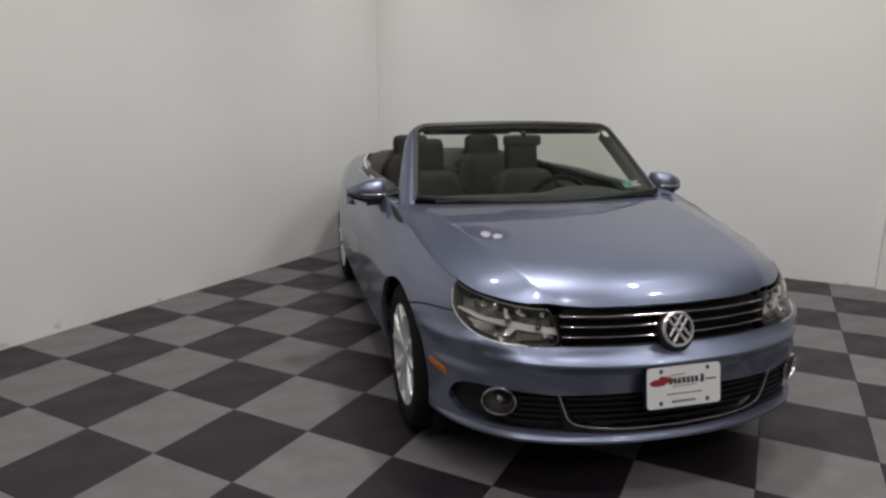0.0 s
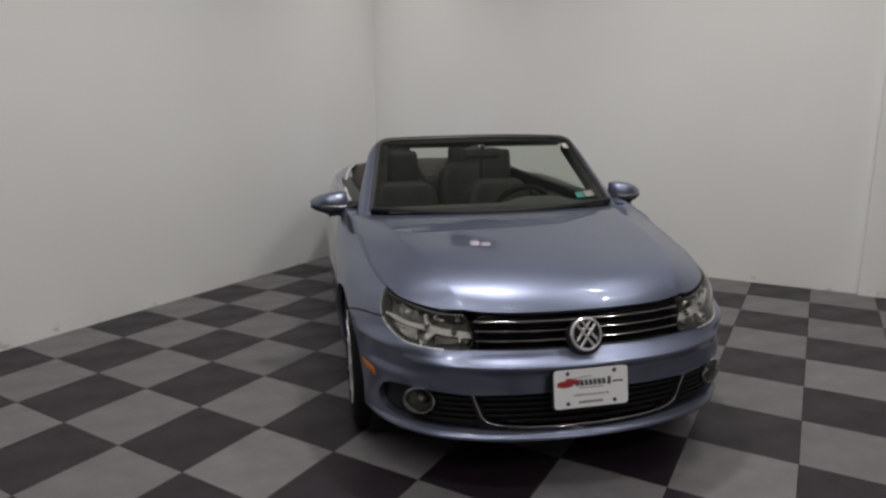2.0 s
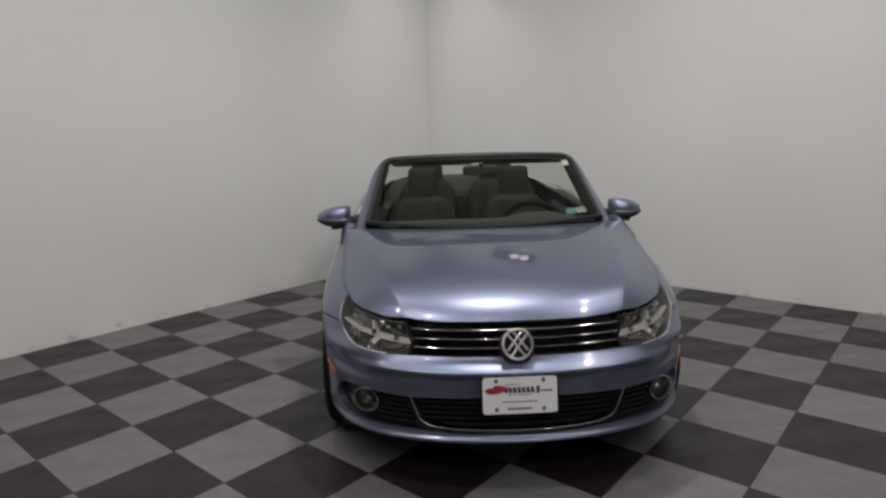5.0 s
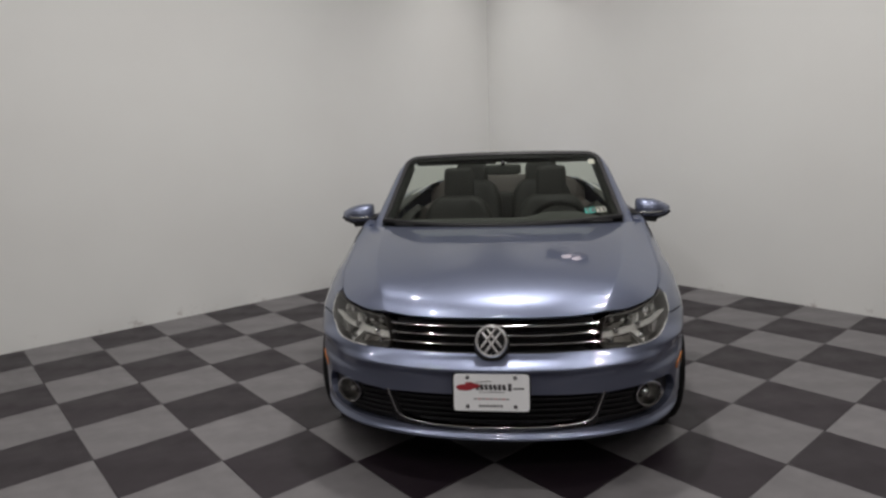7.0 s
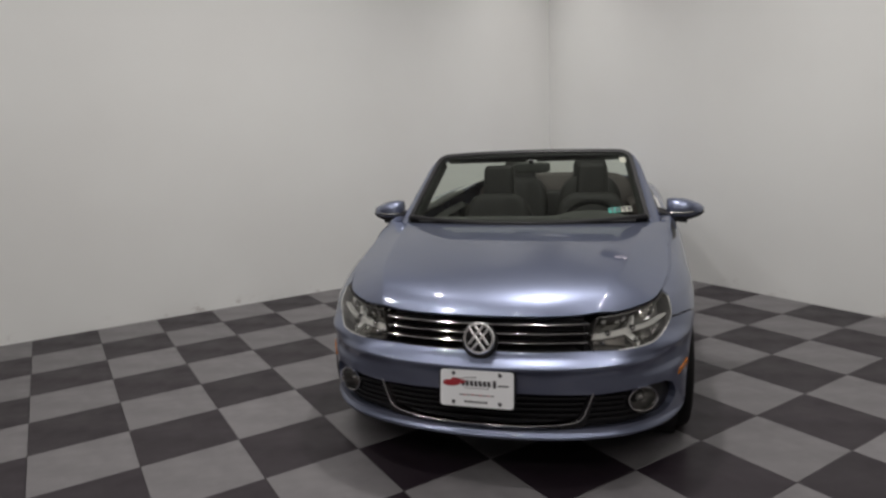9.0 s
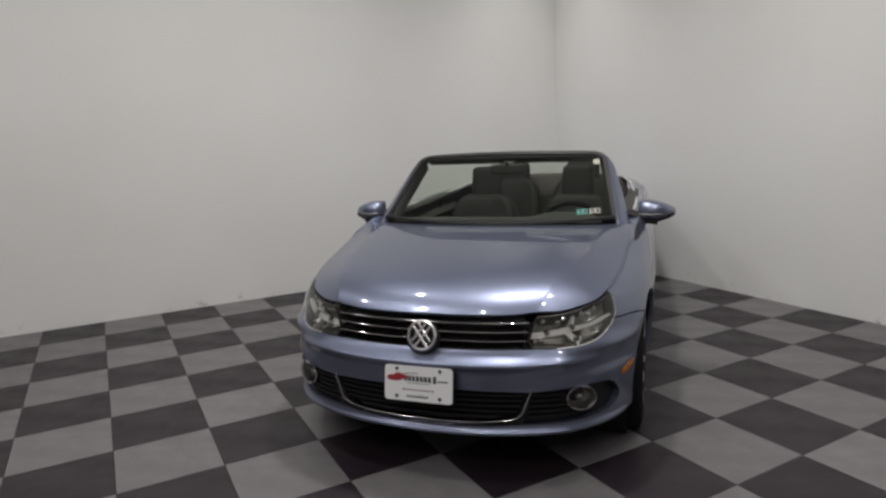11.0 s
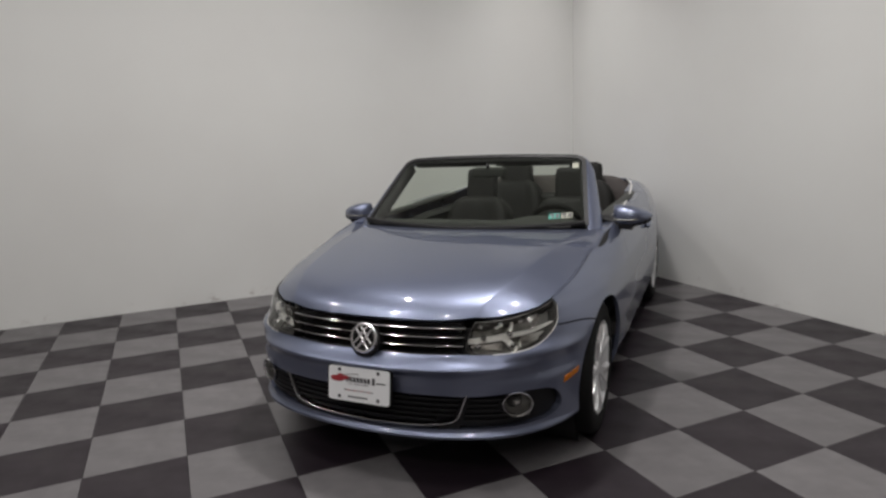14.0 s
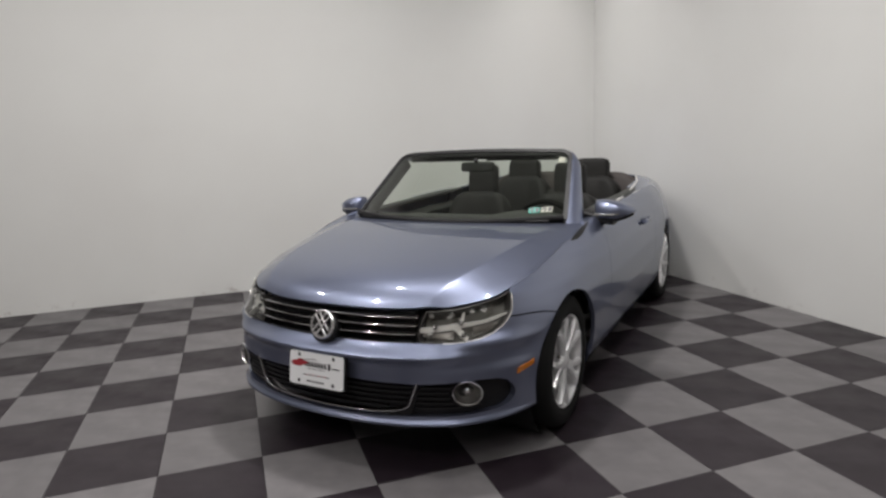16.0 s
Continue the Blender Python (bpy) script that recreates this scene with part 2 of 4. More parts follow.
ZS = np.arange(0.10, 1.12, 0.005)
US = np.arange(0, U_END + 0.01, 0.01)
PROFILES = [  # along the rim of the body: where, and (height, how far inside the widest line)
    (0.0, [(0.10, 0.14), (0.195, 0.09), (0.204, 0.03), (0.211, 0.003), (0.222, 0.0), (0.229, 0.018), (0.25, 0.024), (0.42, 0.030), (0.47, 0.014), (0.488, -0.003), (0.500, -0.012), (0.507, -0.011), (0.512, 0.000), (0.520, 0.018), (0.530, 0.036), (0.540, 0.052), (0.548, 0.064), (0.556, 0.066), (0.58, 0.062), (0.676, 0.082), (0.72, 0.20)]),
    (uY(0.43), [(0.10, 0.14), (0.195, 0.09), (0.205, 0.03), (0.213, 0.003), (0.226, 0.0), (0.234, 0.018), (0.26, 0.022), (0.415, 0.016), (0.43, 0.018), (0.46, 0.022), (0.485, 0.006), (0.500, -0.009), (0.507, -0.009), (0.512, 0.001), (0.520, 0.018), (0.530, 0.034), (0.540, 0.048), (0.550, 0.060), (0.558, 0.062), (0.58, 0.060), (0.676, 0.082), (0.72, 0.20)]),
    (uX(0.30), [(0.10, 0.13), (0.195, 0.09), (0.209, 0.03), (0.219, 0.003), (0.234, 0.0), (0.243, 0.016), (0.275, 0.018), (0.42, 0.004), (0.438, 0.004), (0.465, 0.015), (0.50, 0.018), (0.525, 0.006), (0.540, -0.005), (0.549, -0.005), (0.558, 0.004), (0.575, 0.026), (0.59, 0.040), (0.65, 0.054), (0.705, 0.078), (0.75, 0.16)]),
    (uX(0.50), [(0.10, 0.10), (0.19, 0.07), (0.22, 0.02), (0.26, 0.006), (0.44, 0.004), (0.54, 0.004), (0.59, 0.006), (0.64, 0.022), (0.69, 0.052), (0.735, 0.090), (0.77, 0.130), (0.80, 0.19)]),
    (uX(0.80), [(0.10, 0.09), (0.2, 0.04), (0.3, 0.015), (0.45, 0.0), (0.62, 0.0), (0.70, 0.018), (0.745, 0.046), (0.78, 0.080), (0.805, 0.107), (0.84, 0.155)]),
    (uX(1.05), [(0.10, 0.105), (0.2, 0.05), (0.3, 0.018), (0.45, 0.002), (0.61, 0.0), (0.72, 0.018), (0.79, 0.045), (0.83, 0.072), (0.862, 0.098), (0.90, 0.16)]),
    (uX(1.30), [(0.10, 0.12), (0.2, 0.055), (0.28, 0.02), (0.45, 0.004), (0.6, 0.0), (0.72, 0.010), (0.82, 0.035), (0.885, 0.065), (0.91, 0.09), (0.95, 0.16)]),
    (uX(2.40), [(0.10, 0.14), (0.18, 0.075), (0.26, 0.03), (0.45, 0.006), (0.6, 0.0), (0.72, 0.010), (0.84, 0.035), (0.92, 0.065), (0.95, 0.09), (0.99, 0.16)]),
    (uX(3.00), [(0.10, 0.11), (0.2, 0.05), (0.3, 0.018), (0.5, 0.0), (0.68, 0.006), (0.80, 0.026), (0.90, 0.062), (0.96, 0.096), (1.00, 0.16)]),
    (uX(3.50), [(0.10, 0.10), (0.2, 0.045), (0.3, 0.015), (0.5, 0.0), (0.66, 0.012), (0.78, 0.036), (0.87, 0.070), (0.92, 0.10), (0.96, 0.16)]),
    (U_END, [(0.10, 0.16), (0.2, 0.08), (0.3, 0.02), (0.5, 0.0), (0.62, 0.02), (0.76, 0.05), (0.83, 0.08), (0.87, 0.12), (0.92, 0.25)]),
]


def blur(table, sigma, axis):
    r = int(3 * sigma)
    k = np.exp(-0.5 * (np.arange(-r, r + 1) / sigma) ** 2)
    k /= k.sum()
    pad = [(r, r) if a == axis else (0, 0) for a in range(table.ndim)]
    return np.apply_along_axis(lambda v: np.convolve(v, k, "valid"), axis, np.pad(table, pad, mode="reflect", reflect_type="even" if axis == 0 else "odd"))


rows = np.array([np.interp(ZS, *zip(*prof)) for _, prof in PROFILES])
INSET = np.array([np.interp(US, [u for u, _ in PROFILES], rows[:, j]) for j in range(len(ZS))]).T
INSET = blur(blur(INSET, 6, 0), 0.75, 1)


def inset(u, z):
    i = np.clip(np.abs(u) / 0.01, 0, len(US) - 1.001)
    j = np.clip((z - ZS[0]) / 0.005, 0, len(ZS) - 1.001)
    a, b = i.astype(int), j.astype(int)
    f, g = i - a, j - b
    return (INSET[a, b] * (1 - f) + INSET[a + 1, b] * f) * (1 - g) + (INSET[a, b + 1] * (1 - f) + INSET[a + 1, b + 1] * f) * g


def shell(p):
    """Points (u, z) of the body's side and nose; u is signed, plus on the car's right."""
    u, z = p[:, 0], p[:, 1]
    a = np.abs(u)
    x, y = np.interp(a, ARC, PLAN[:, 0]), np.interp(a, ARC, PLAN[:, 1])
    nx, ny = np.interp(a, ARC, OUT[:, 0]), np.interp(a, ARC, OUT[:, 1])
    d = inset(u, z)
    y = y - ny * d
    return np.stack([x - nx * d, np.where(u < 0, -y, y), z], 1)


RIM_X = [0, 0.065, 0.20, 0.36, 0.62, 0.80, 1.0, 1.28, 1.6, 2.4, 3.0, 3.4, 3.8, 4.1, 4.37]
RIM_Z = [0.676, 0.676, 0.690, 0.717, 0.772, 0.805, 0.85, 0.905, 0.922, 0.942, 0.955, 0.935, 0.893, 0.862, 0.84]
RIM_ZS = blur(np.interp(np.interp(US, ARC, PLAN[:, 0]), RIM_X, RIM_Z), 7, 0)


def rim_z(u):
    return np.interp(np.abs(u), US, RIM_ZS)


RIM = shell(np.stack([US[::2], rim_z(US[::2])], 1))
CROWN_X = [0, 0.1, 0.2, 0.35, 0.6, 0.9, 1.2, 1.4, 2.4, 3.3, 3.8, 4.1, 4.4]
CROWN_Z = [0.692, 0.728, 0.760, 0.799, 0.842, 0.885, 0.914, 0.928, 0.96, 1.03, 0.985, 0.945, 0.90]
CX = np.arange(0, 4.41, 0.02)
CZ = blur(np.interp(CX, CROWN_X, CROWN_Z), 4, 0)


def crease(x):
    """How far from the middle the fold in the bonnet runs."""
    return np.interp(x, [0.10, 0.20, 0.35, 0.50, 0.80, 1.10], [0.405, 0.445, 0.502, 0.542, 0.592, 0.632])


def crown(x, y):
    a = np.abs(y)
    out = a - crease(x)
    steep = np.interp(x, [0.06, 0.22, 0.50, 1.05, 1.25, 1.6], [0.0, 0.33, 0.27, 0.18, 0.12, 0.0])
    out = 0.5 * (out + np.sqrt(out ** 2 + 0.003 ** 2)) * steep
    return np.interp(x, CX, CZ) - np.interp(x, [0.2, 0.6, 1.5, 2.2], [0.032, 0.024, 0.024, 0.035]) * (a / 0.75) ** 2 - 0.002 - out


DROP = blur(crown(RIM[:, 0], RIM[:, 1]) - RIM[:, 2], 4, 0)


def top(p):
    """Points (x, y) of the body's upper side: bonnet, wings' tops, sills and rear deck."""
    x, y = p[:, 0], p[:, 1]
    a = np.abs(y)
    z = np.empty(len(p))
    for s in range(0, len(p), 2000):
        q = np.stack([x[s:s + 2000], a[s:s + 2000]], 1)
        best, drop = np.full(len(q), 9.0), np.zeros(len(q))
        near = np.argmin(np.linalg.norm(q[:, None] - RIM[None, :, :2], axis=2), axis=1)
        for d in (-1, 0):
            k = np.clip(near + d, 0, len(RIM) - 2)
            va, vb = RIM[k, :2], RIM[k + 1, :2]
            f = np.clip(np.sum((q - va) * (vb - va), 1) / np.sum((vb - va) ** 2, 1), 0, 1)
            gap = np.linalg.norm(q - va - (vb - va) * f[:, None], axis=1)
            use = gap < best
            best = np.where(use, gap, best)
            drop = np.where(use, DROP[k] * (1 - f) + DROP[k + 1] * f, drop)
        z[s:s + 2000] = crown(q[:, 0], q[:, 1]) - drop * np.exp(-best / 0.055)
    return np.stack([x, y, z], 1)


def inside(poly, q):
    """Which of the points q lie in a polygon."""
    hit = np.zeros(len(q), bool)
    for (ax, ay), (bx, by) in zip(poly, np.roll(poly, -1, axis=0)):
        cross = (ay > q[:, 1]) != (by > q[:, 1])
        with np.errstate(divide="ignore", invalid="ignore"):
            hit ^= cross & (q[:, 0] < (bx - ax) * (q[:, 1] - ay) / (by - ay) + ax)
    return hit


def resample(poly, step):
    out = []
    for a, b in zip(poly, np.roll(poly, -1, axis=0)):
        n = max(1, int(math.ceil(np.linalg.norm(b - a) / step)))
        out += [a + (b - a) * k / n for k in range(n)]
    return np.array(out)


def shrink(poly, d):
    """Moves each side of a polygon inwards by about d."""
    area = 0.5 * np.sum(poly[:, 0] * np.roll(poly[:, 1], -1) - np.roll(poly[:, 0], -1) * poly[:, 1])
    t = np.roll(poly, -1, axis=0) - np.roll(poly, 1, axis=0)
    t /= np.maximum(np.linalg.norm(t, axis=1), 1e-9)[:, None]
    n = np.stack([-t[:, 1], t[:, 0]], 1) * np.sign(area)
    return poly + n * d


from mathutils.geometry import delaunay_2d_cdt


def patch(fn, poly, holes=(), step=0.02, gap=0.0015, depth=0.012, lift=0.0, mirror=False, edge=None, extra=None):
    """A panel: a region of a surface with smooth normals and edges turned in by depth. Returns a mesh."""
    edge = edge or step
    loops = [resample(np.array(poly, float), edge)] + [resample(np.array(h, float), edge) for h in holes]
    if gap:
        loops = [shrink(l, gap if k == 0 else -gap) for k, l in enumerate(loops)]
    lo, hi = loops[0].min(0), loops[0].max(0)
    gx, gy = np.meshgrid(np.arange(lo[0] + step / 2, hi[0], step), np.arange(lo[1] + step / 2, hi[1], step))
    q = np.stack([gx.ravel(), gy.ravel()], 1)
    keep = inside(loops[0], q)
    for h in loops[1:]:
        keep &= ~inside(h, q)
    q = q[keep]
    rim = np.vstack(loops)
    if len(q):
        far = np.array([np.min(np.sum((rim - p) ** 2, axis=1)) for p in q])
        q = q[far > (0.45 * step) ** 2]
    if extra is not None:
        extra = np.array([p for p in extra if inside(loops[0], p[None])[0] and np.min(np.sum((rim - p) ** 2, axis=1)) > 0.003 ** 2])
        q = q[[np.min(np.sum((extra - p) ** 2, axis=1)) > (0.5 * step) ** 2 for p in q]]
        q = np.vstack([q, extra])
    pts = np.vstack([rim, q]) if len(q) else rim
    edges, k = [], 0
    for l in loops:
        edges += [(k + i, k + (i + 1) % len(l)) for i in range(len(l))]
        k += len(l)
    v, _, f, *_ = delaunay_2d_cdt([Vector(p) for p in pts], edges, [], 0, 1e-6)
    v = np.array([tuple(p) for p in v])
    f = np.array([tuple(t) for t in f])
    mid = v[f].mean(1)
    ok = inside(loops[0], mid)
    for h in loops[1:]:
        ok &= ~inside(h, mid)
    f = f[ok]
    e = 0.004
    P = fn(v)
    du, dv = fn(v + (e, 0)) - fn(v - (e, 0)), fn(v + (0, e)) - fn(v - (0, e))
    N = np.cross(du, dv)
    N /= np.maximum(np.linalg.norm(N, axis=1), 1e-9)[:, None]
    if fn is shell:
        N = -N
    if N[:, 2].mean() < 0 and fn is not shell:
        N = -N
    P = P + N * lift
    a = P[f]
    fn_n = np.cross(a[:, 1] - a[:, 0], a[:, 2] - a[:, 0])
    flip = np.sum(fn_n * N[f].mean(1), axis=1) < 0
    f[flip] = f[flip][:, ::-1]
    verts, norms, faces = [tuple(p) for p in P], [tuple(n) for n in N], [tuple(int(i) for i in t) for t in f]
    if depth:
        count = {}
        for t in faces:
            for i in range(3):
                count[(t[i], t[(i + 1) % 3])] = 1
        for (i, j) in list(count):
            if (j, i) in count:
                continue
            b = len(verts)
            side = np.cross(P[j] - P[i], N[i])
            side = tuple(side / max(np.linalg.norm(side), 1e-9))
            verts += [tuple(P[i]), tuple(P[j]), tuple(P[j] - N[j] * depth), tuple(P[i] - N[i] * depth)]
            norms += [side] * 4
            faces.append((b + 1, b, b + 3, b + 2))
    if mirror:
        verts = [(x, -y, z) for x, y, z in verts]
        norms = [(x, -y, z) for x, y, z in norms]
        faces = [t[::-1] for t in faces]
    me = bpy.data.meshes.new("panel")
    me.from_pydata(verts, [], faces)
    me.polygons.foreach_set("use_smooth", [True] * len(me.polygons))
    me.normals_split_custom_set_from_vertices(norms)
    return me


def join(*meshes):
    """Several panel meshes as one, with their normals."""
    verts, norms, faces = [], [], []
    for m in meshes:
        b = len(verts)
        verts += [tuple(v.co) for v in m.vertices]
        n = [(0, 0, 1)] * len(m.vertices)
        for l, c in zip(m.loops, m.corner_normals):
            n[l.vertex_index] = tuple(c.vector)
        norms += n
        faces += [tuple(b + i for i in p.vertices) for p in m.polygons]
    me = bpy.data.meshes.new("panel")
    me.from_pydata(verts, [], faces)
    me.polygons.foreach_set("use_smooth", [True] * len(me.polygons))
    me.normals_split_custom_set_from_vertices(norms)
    return me


def arc(cx, cz, r, a0, a1, n=24):
    return [(cx + r * math.cos(radians(a)), cz + r * math.sin(radians(a))) for a in np.linspace(a0, a1, n)]

# ---- the room ----
FAR_X, FAR_Y = -15 * TILE, -17 * TILE


def wall(name, x0, x1, y0, y1, z0, z1, mat, label):
    ob = part(name, box(x0, x1, y0, y1, z0, z1), mat)
    return tagged(ob, label, "wall", kind="structure")


wall("wall_north", FAR_X - 0.15, WALL_X + 0.15, WALL_Y, WALL_Y + 0.15, -0.05, CEIL, M_WALL, "smooth white painted showroom wall with scuffs")
wall("wall_east", WALL_X, WALL_X + 0.15, FAR_Y, WALL_Y - 0.002, -0.05, CEIL, M_WALL, "smooth white painted showroom wall meeting another at a corner")
# two unseen walls added to close the room, dark for the reflections
wall("wall_west", FAR_X - 0.15, FAR_X, FAR_Y, WALL_Y - 0.002, -0.05, CEIL, M_PLAIN, "unseen dark wall added to close the showroom")
wall("wall_south", FAR_X - 0.15, WALL_X + 0.15, FAR_Y - 0.15, FAR_Y - 0.002, -0.05, CEIL, M_PLAIN, "unseen dark wall added to close the showroom")
tagged(part("ceiling", box(FAR_X - 0.15, WALL_X + 0.15, FAR_Y - 0.15, WALL_Y + 0.15, CEIL + 0.002, CEIL + 0.15), M_CEIL), "plain painted ceiling above the showroom", "ceiling", kind="structure")
wall("pilaster", WALL_X - 0.05, WALL_X - 0.002, -3.6, -2.44, -0.003, CEIL - 0.002, M_WALL, "shallow white painted pilaster on the showroom wall")
floor = tagged(part("floor", box(FAR_X, WALL_X, FAR_Y, WALL_Y, -0.05, -0.004), M_SUB), "checkered floor of dark and light grey plastic tiles", "floor", kind="structure")
# ---- the car ----
CAR = pose(0.674, -1.451, 0, 0, 0, 42.45)
car = new("car")
car.matrix_world = CAR
tagged(car, "light blue metallic convertible car with its roof open", "car")


def both(fn):
    for s in (1, -1):
        fn(s)


HUB_F, HUB_R, HUB_Z, ARCH = 0.790, 3.32, 0.311, 0.337
SEAM = 1.40
TIP = uX(0.392)
LAMP_LOW = [(0.868, 0.630), (0.838, 0.605), (0.790, 0.583), (0.720, 0.566), (0.640, 0.557), (0.550, 0.552)]
LAMP = [(0.458, 0.552), (0.446, 0.557), (0.439, 0.570), (0.440, 0.592), (0.450, 0.618), (0.460, 0.645), (0.472, 0.668)] + [(u, float(rim_z(u)) - 0.003) for u in np.linspace(0.480, TIP - 0.004, 18)] + \
       [(TIP - 0.004, 0.704), (TIP - 0.016, 0.680), (TIP - 0.030, 0.654)] + LAMP_LOW

# front bumper with its openings
half_top = [(uX(0.602), 0.598), (uX(0.52), 0.617), (uX(0.45), 0.624), (0.905, 0.626)] + LAMP_LOW + [(uY(0.442), 0.551), (uY(0.41), 0.551), (uY(0.2), 0.549)]
half_low = [(uX(0.30), 0.194), (uX(0.44), 0.20)] + [(uX(x), z) for x, z in arc(HUB_F, HUB_Z, ARCH, 200, 124, 16)]
right = [(0.0001, 0.193), (uY(0.3), 0.193)] + half_low + half_top
bumper_poly = right + [(-u, z) for u, z in right[::-1]]
GRILLE_LOW = [(0.001, 0.262), (uY(0.25), 0.268), (uY(0.36), 0.283), (uY(0.390), 0.300), (uY(0.404), 0.335), (uY(0.424), 0.394)]
GRILLE_LOW = GRILLE_LOW + [(-u, z) for u, z in GRILLE_LOW[::-1]]
FOG = [(uY(0.392), 0.258), (0.50, 0.255), (0.62, 0.258), (0.72, 0.261), (0.79, 0.266), (0.835, 0.277), (0.860, 0.298), (0.866, 0.322), (0.850, 0.352), (0.822, 0.378), (0.780, 0.394), (0.70, 0.400), (0.60, 0.398), (0.50, 0.392), (uY(0.434), 0.388), (uY(0.414), 0.336), (uY(0.400), 0.296)]
opening = [(0.0001, 0.243), (uY(0.25), 0.248), (uY(0.36), 0.254)] + FOG[1:-2] + [(uY(0.36), 0.391), (0.0001, 0.394)]
opening = opening + [(-u, z) for u, z in opening[::-1]]
bumper = part("front_bumper", patch(shell, bumper_poly, [opening], 0.010, edge=0.008, depth=0.03), M_PAINT, car)


def band(fn, u0, u1, zf, h, lift, depth=0.012, n=60, step=0.008):
    us = np.linspace(u0, u1, n)
    return patch(fn, [(u, zf(u) - h / 2) for u in us] + [(u, zf(u) + h / 2) for u in us[::-1]], [], step, 0, depth, lift)


def along(us, zs, lift):
    """Points at a distance from the body's skin, plus outwards."""
    us = np.asarray(us, float)
    p = shell(np.stack([us, np.asarray(zs, float) + 0 * us], 1))
    p[:, 0] += np.interp(np.abs(us), ARC, OUT[:, 0]) * lift
    p[:, 1] += np.sign(us) * np.interp(np.abs(us), ARC, OUT[:, 1]) * lift
    return [tuple(q) for q in p]


# lower grille: backing, bars and chrome surround
lower = part("lower_grille", patch(shell, [(u * 1.03, z + (0.006 if z > 0.4 else -0.004)) for u, z in GRILLE_LOW], [], 0.03, 0, 0.004, -0.035), M_BLACK, bumper)
for z in (0.284, 0.306, 0.328, 0.350, 0.372):
    w = float(np.interp(z, [0.30, 0.335, 0.394], [uY(0.376), uY(0.396), uY(0.416)])) if z > 0.30 else uY(0.30)
    part("bar", band(shell, -w, w, lambda u, z=z: z, 0.008, -0.010, 0.02), M_BLACK, lower)
line = spline([(uY(0.431), 0.398), (uY(0.420), 0.364), (uY(0.408), 0.332), (uY(0.394), 0.300), (uY(0.366), 0.281), (uY(0.31), 0.270), (uY(0.2), 0.2625), (0.0, 0.2595)], 60)
line = [(u, z) for u, z in line] + [(-u, z) for u, z in line[::-1][1:]]
for mirrored in (False, True):
    foot = [(uY(0.30), 0.248), (uY(0.40), 0.258), (uY(0.425), 0.33), (uY(0.44), 0.394), (uY(0.425), 0.392), (uY(0.40), 0.335), (uY(0.375), 0.285)]
    part("post", patch(shell, foot, [], 0.02, 0, 0.02, -0.006, mirrored), M_BLACK, bumper)
part("chrome_surround", sweep(along([u for u, z in line], [z for u, z in line], 0.0), round_section(0.0062, 0.0062, power=2.2, n=12)), M_CHROME, bumper, "thin chrome strip round the lower grille")


def fog(s):
    back = part("fog_lamp_surround", patch(shell, [(u, z) for u, z in FOG], [], 0.02, 0, 0.004, -0.03, s < 0), M_BLACK, bumper)
    for z, a, b in ((0.282, 0.42, 0.66), (0.304, 0.42, 0.60), (0.326, 0.425, 0.56), (0.348, 0.43, 0.55), (0.370, 0.44, 0.56)):
        part("bar", patch(shell, [(uY(a), z - 0.005), (uY(b), z - 0.005), (uY(b), z + 0.005), (uY(a), z + 0.005)], [], 0.02, 0, 0.015, -0.010, s < 0), M_BLACK, back)
    u0 = uY(0.615)
    c = shell(np.array([[u0, 0.352]]))[0]
    n = np.array([np.interp(u0, ARC, OUT[:, 0]), np.interp(u0, ARC, OUT[:, 1])])
    lamp = new("fog_lamp")
    lamp.parent = car
    lamp.matrix_local = Matrix.Translation((c[0] - n[0] * 0.004, s * (c[1] - n[1] * 0.004), c[2])) @ pose(0, 0, 0, 0, 0, -s * 26) @ Matrix.Diagonal((1, 1.18, 0.98, 1))
    ring = [(0.048, 0.03), (0.051, 0.002), (0.053, -0.010), (0.0515, -0.014), (0.048, -0.013), (0.045, -0.004)]
    part("ring", lathe(ring, 40, "X"), M_CHROME, lamp, "round chrome fog lamp ring")
    part("reflector", lathe([(0.048, 0.0), (0.036, 0.02), (0.02, 0.034), (0.001, 0.038)], 32, "X"), M_INLAMP, lamp)
    part("bulb_cap", lathe([(0.018 * math.sin(a), 0.016 - 0.018 * math.cos(a)) for a in np.linspace(0.04, 1.6, 8)] + [(0.014, 0.034)], 24, "X"), M_CHROME, lamp)
    part("lens", lathe([(0.044, -0.004), (0.03, -0.011), (0.001, -0.014)], 32, "X"), M_LENS, lamp)


both(fog)

# upper grille
GR = [(0.46, 0.545), (0.46, 0.60), (0.475, 0.672)]
gr = [(0.0001, 0.542), (uY(0.2), 0.541)] + GR + [(uY(0.2), 0.674), (0.0001, 0.674)]
grille = part("grille", patch(shell, gr + [(-u, z) for u, z in gr[::-1]], [], 0.03, 0, 0.004, -0.06), M_BLACK, car, "black grille with thin chrome slats")
for z in (0.583, 0.617, 0.651):
    w = float(np.interp(z, [0.58, 0.65], [0.429, 0.441]))
    us = np.linspace(-w, w, 61)
    part("slat", sweep(along(us, z - 0.003, -0.026), round_section(0.034, 0.006, power=3)), M_BLACK, grille)
    part("chrome_slat", sweep(along(us, z, -0.004), round_section(0.014, 0.0078, power=2.2, n=12)), M_SLAT, grille, "thin chrome strip")
part("grille_frame", patch(shell, [(u, 0.553) for u in np.linspace(-uY(0.4), uY(0.4), 40)] + [(u, 0.541) for u in np.linspace(uY(0.4), -uY(0.4), 40)], [], 0.01, 0, 0.03, -0.006), M_BLACK, grille)

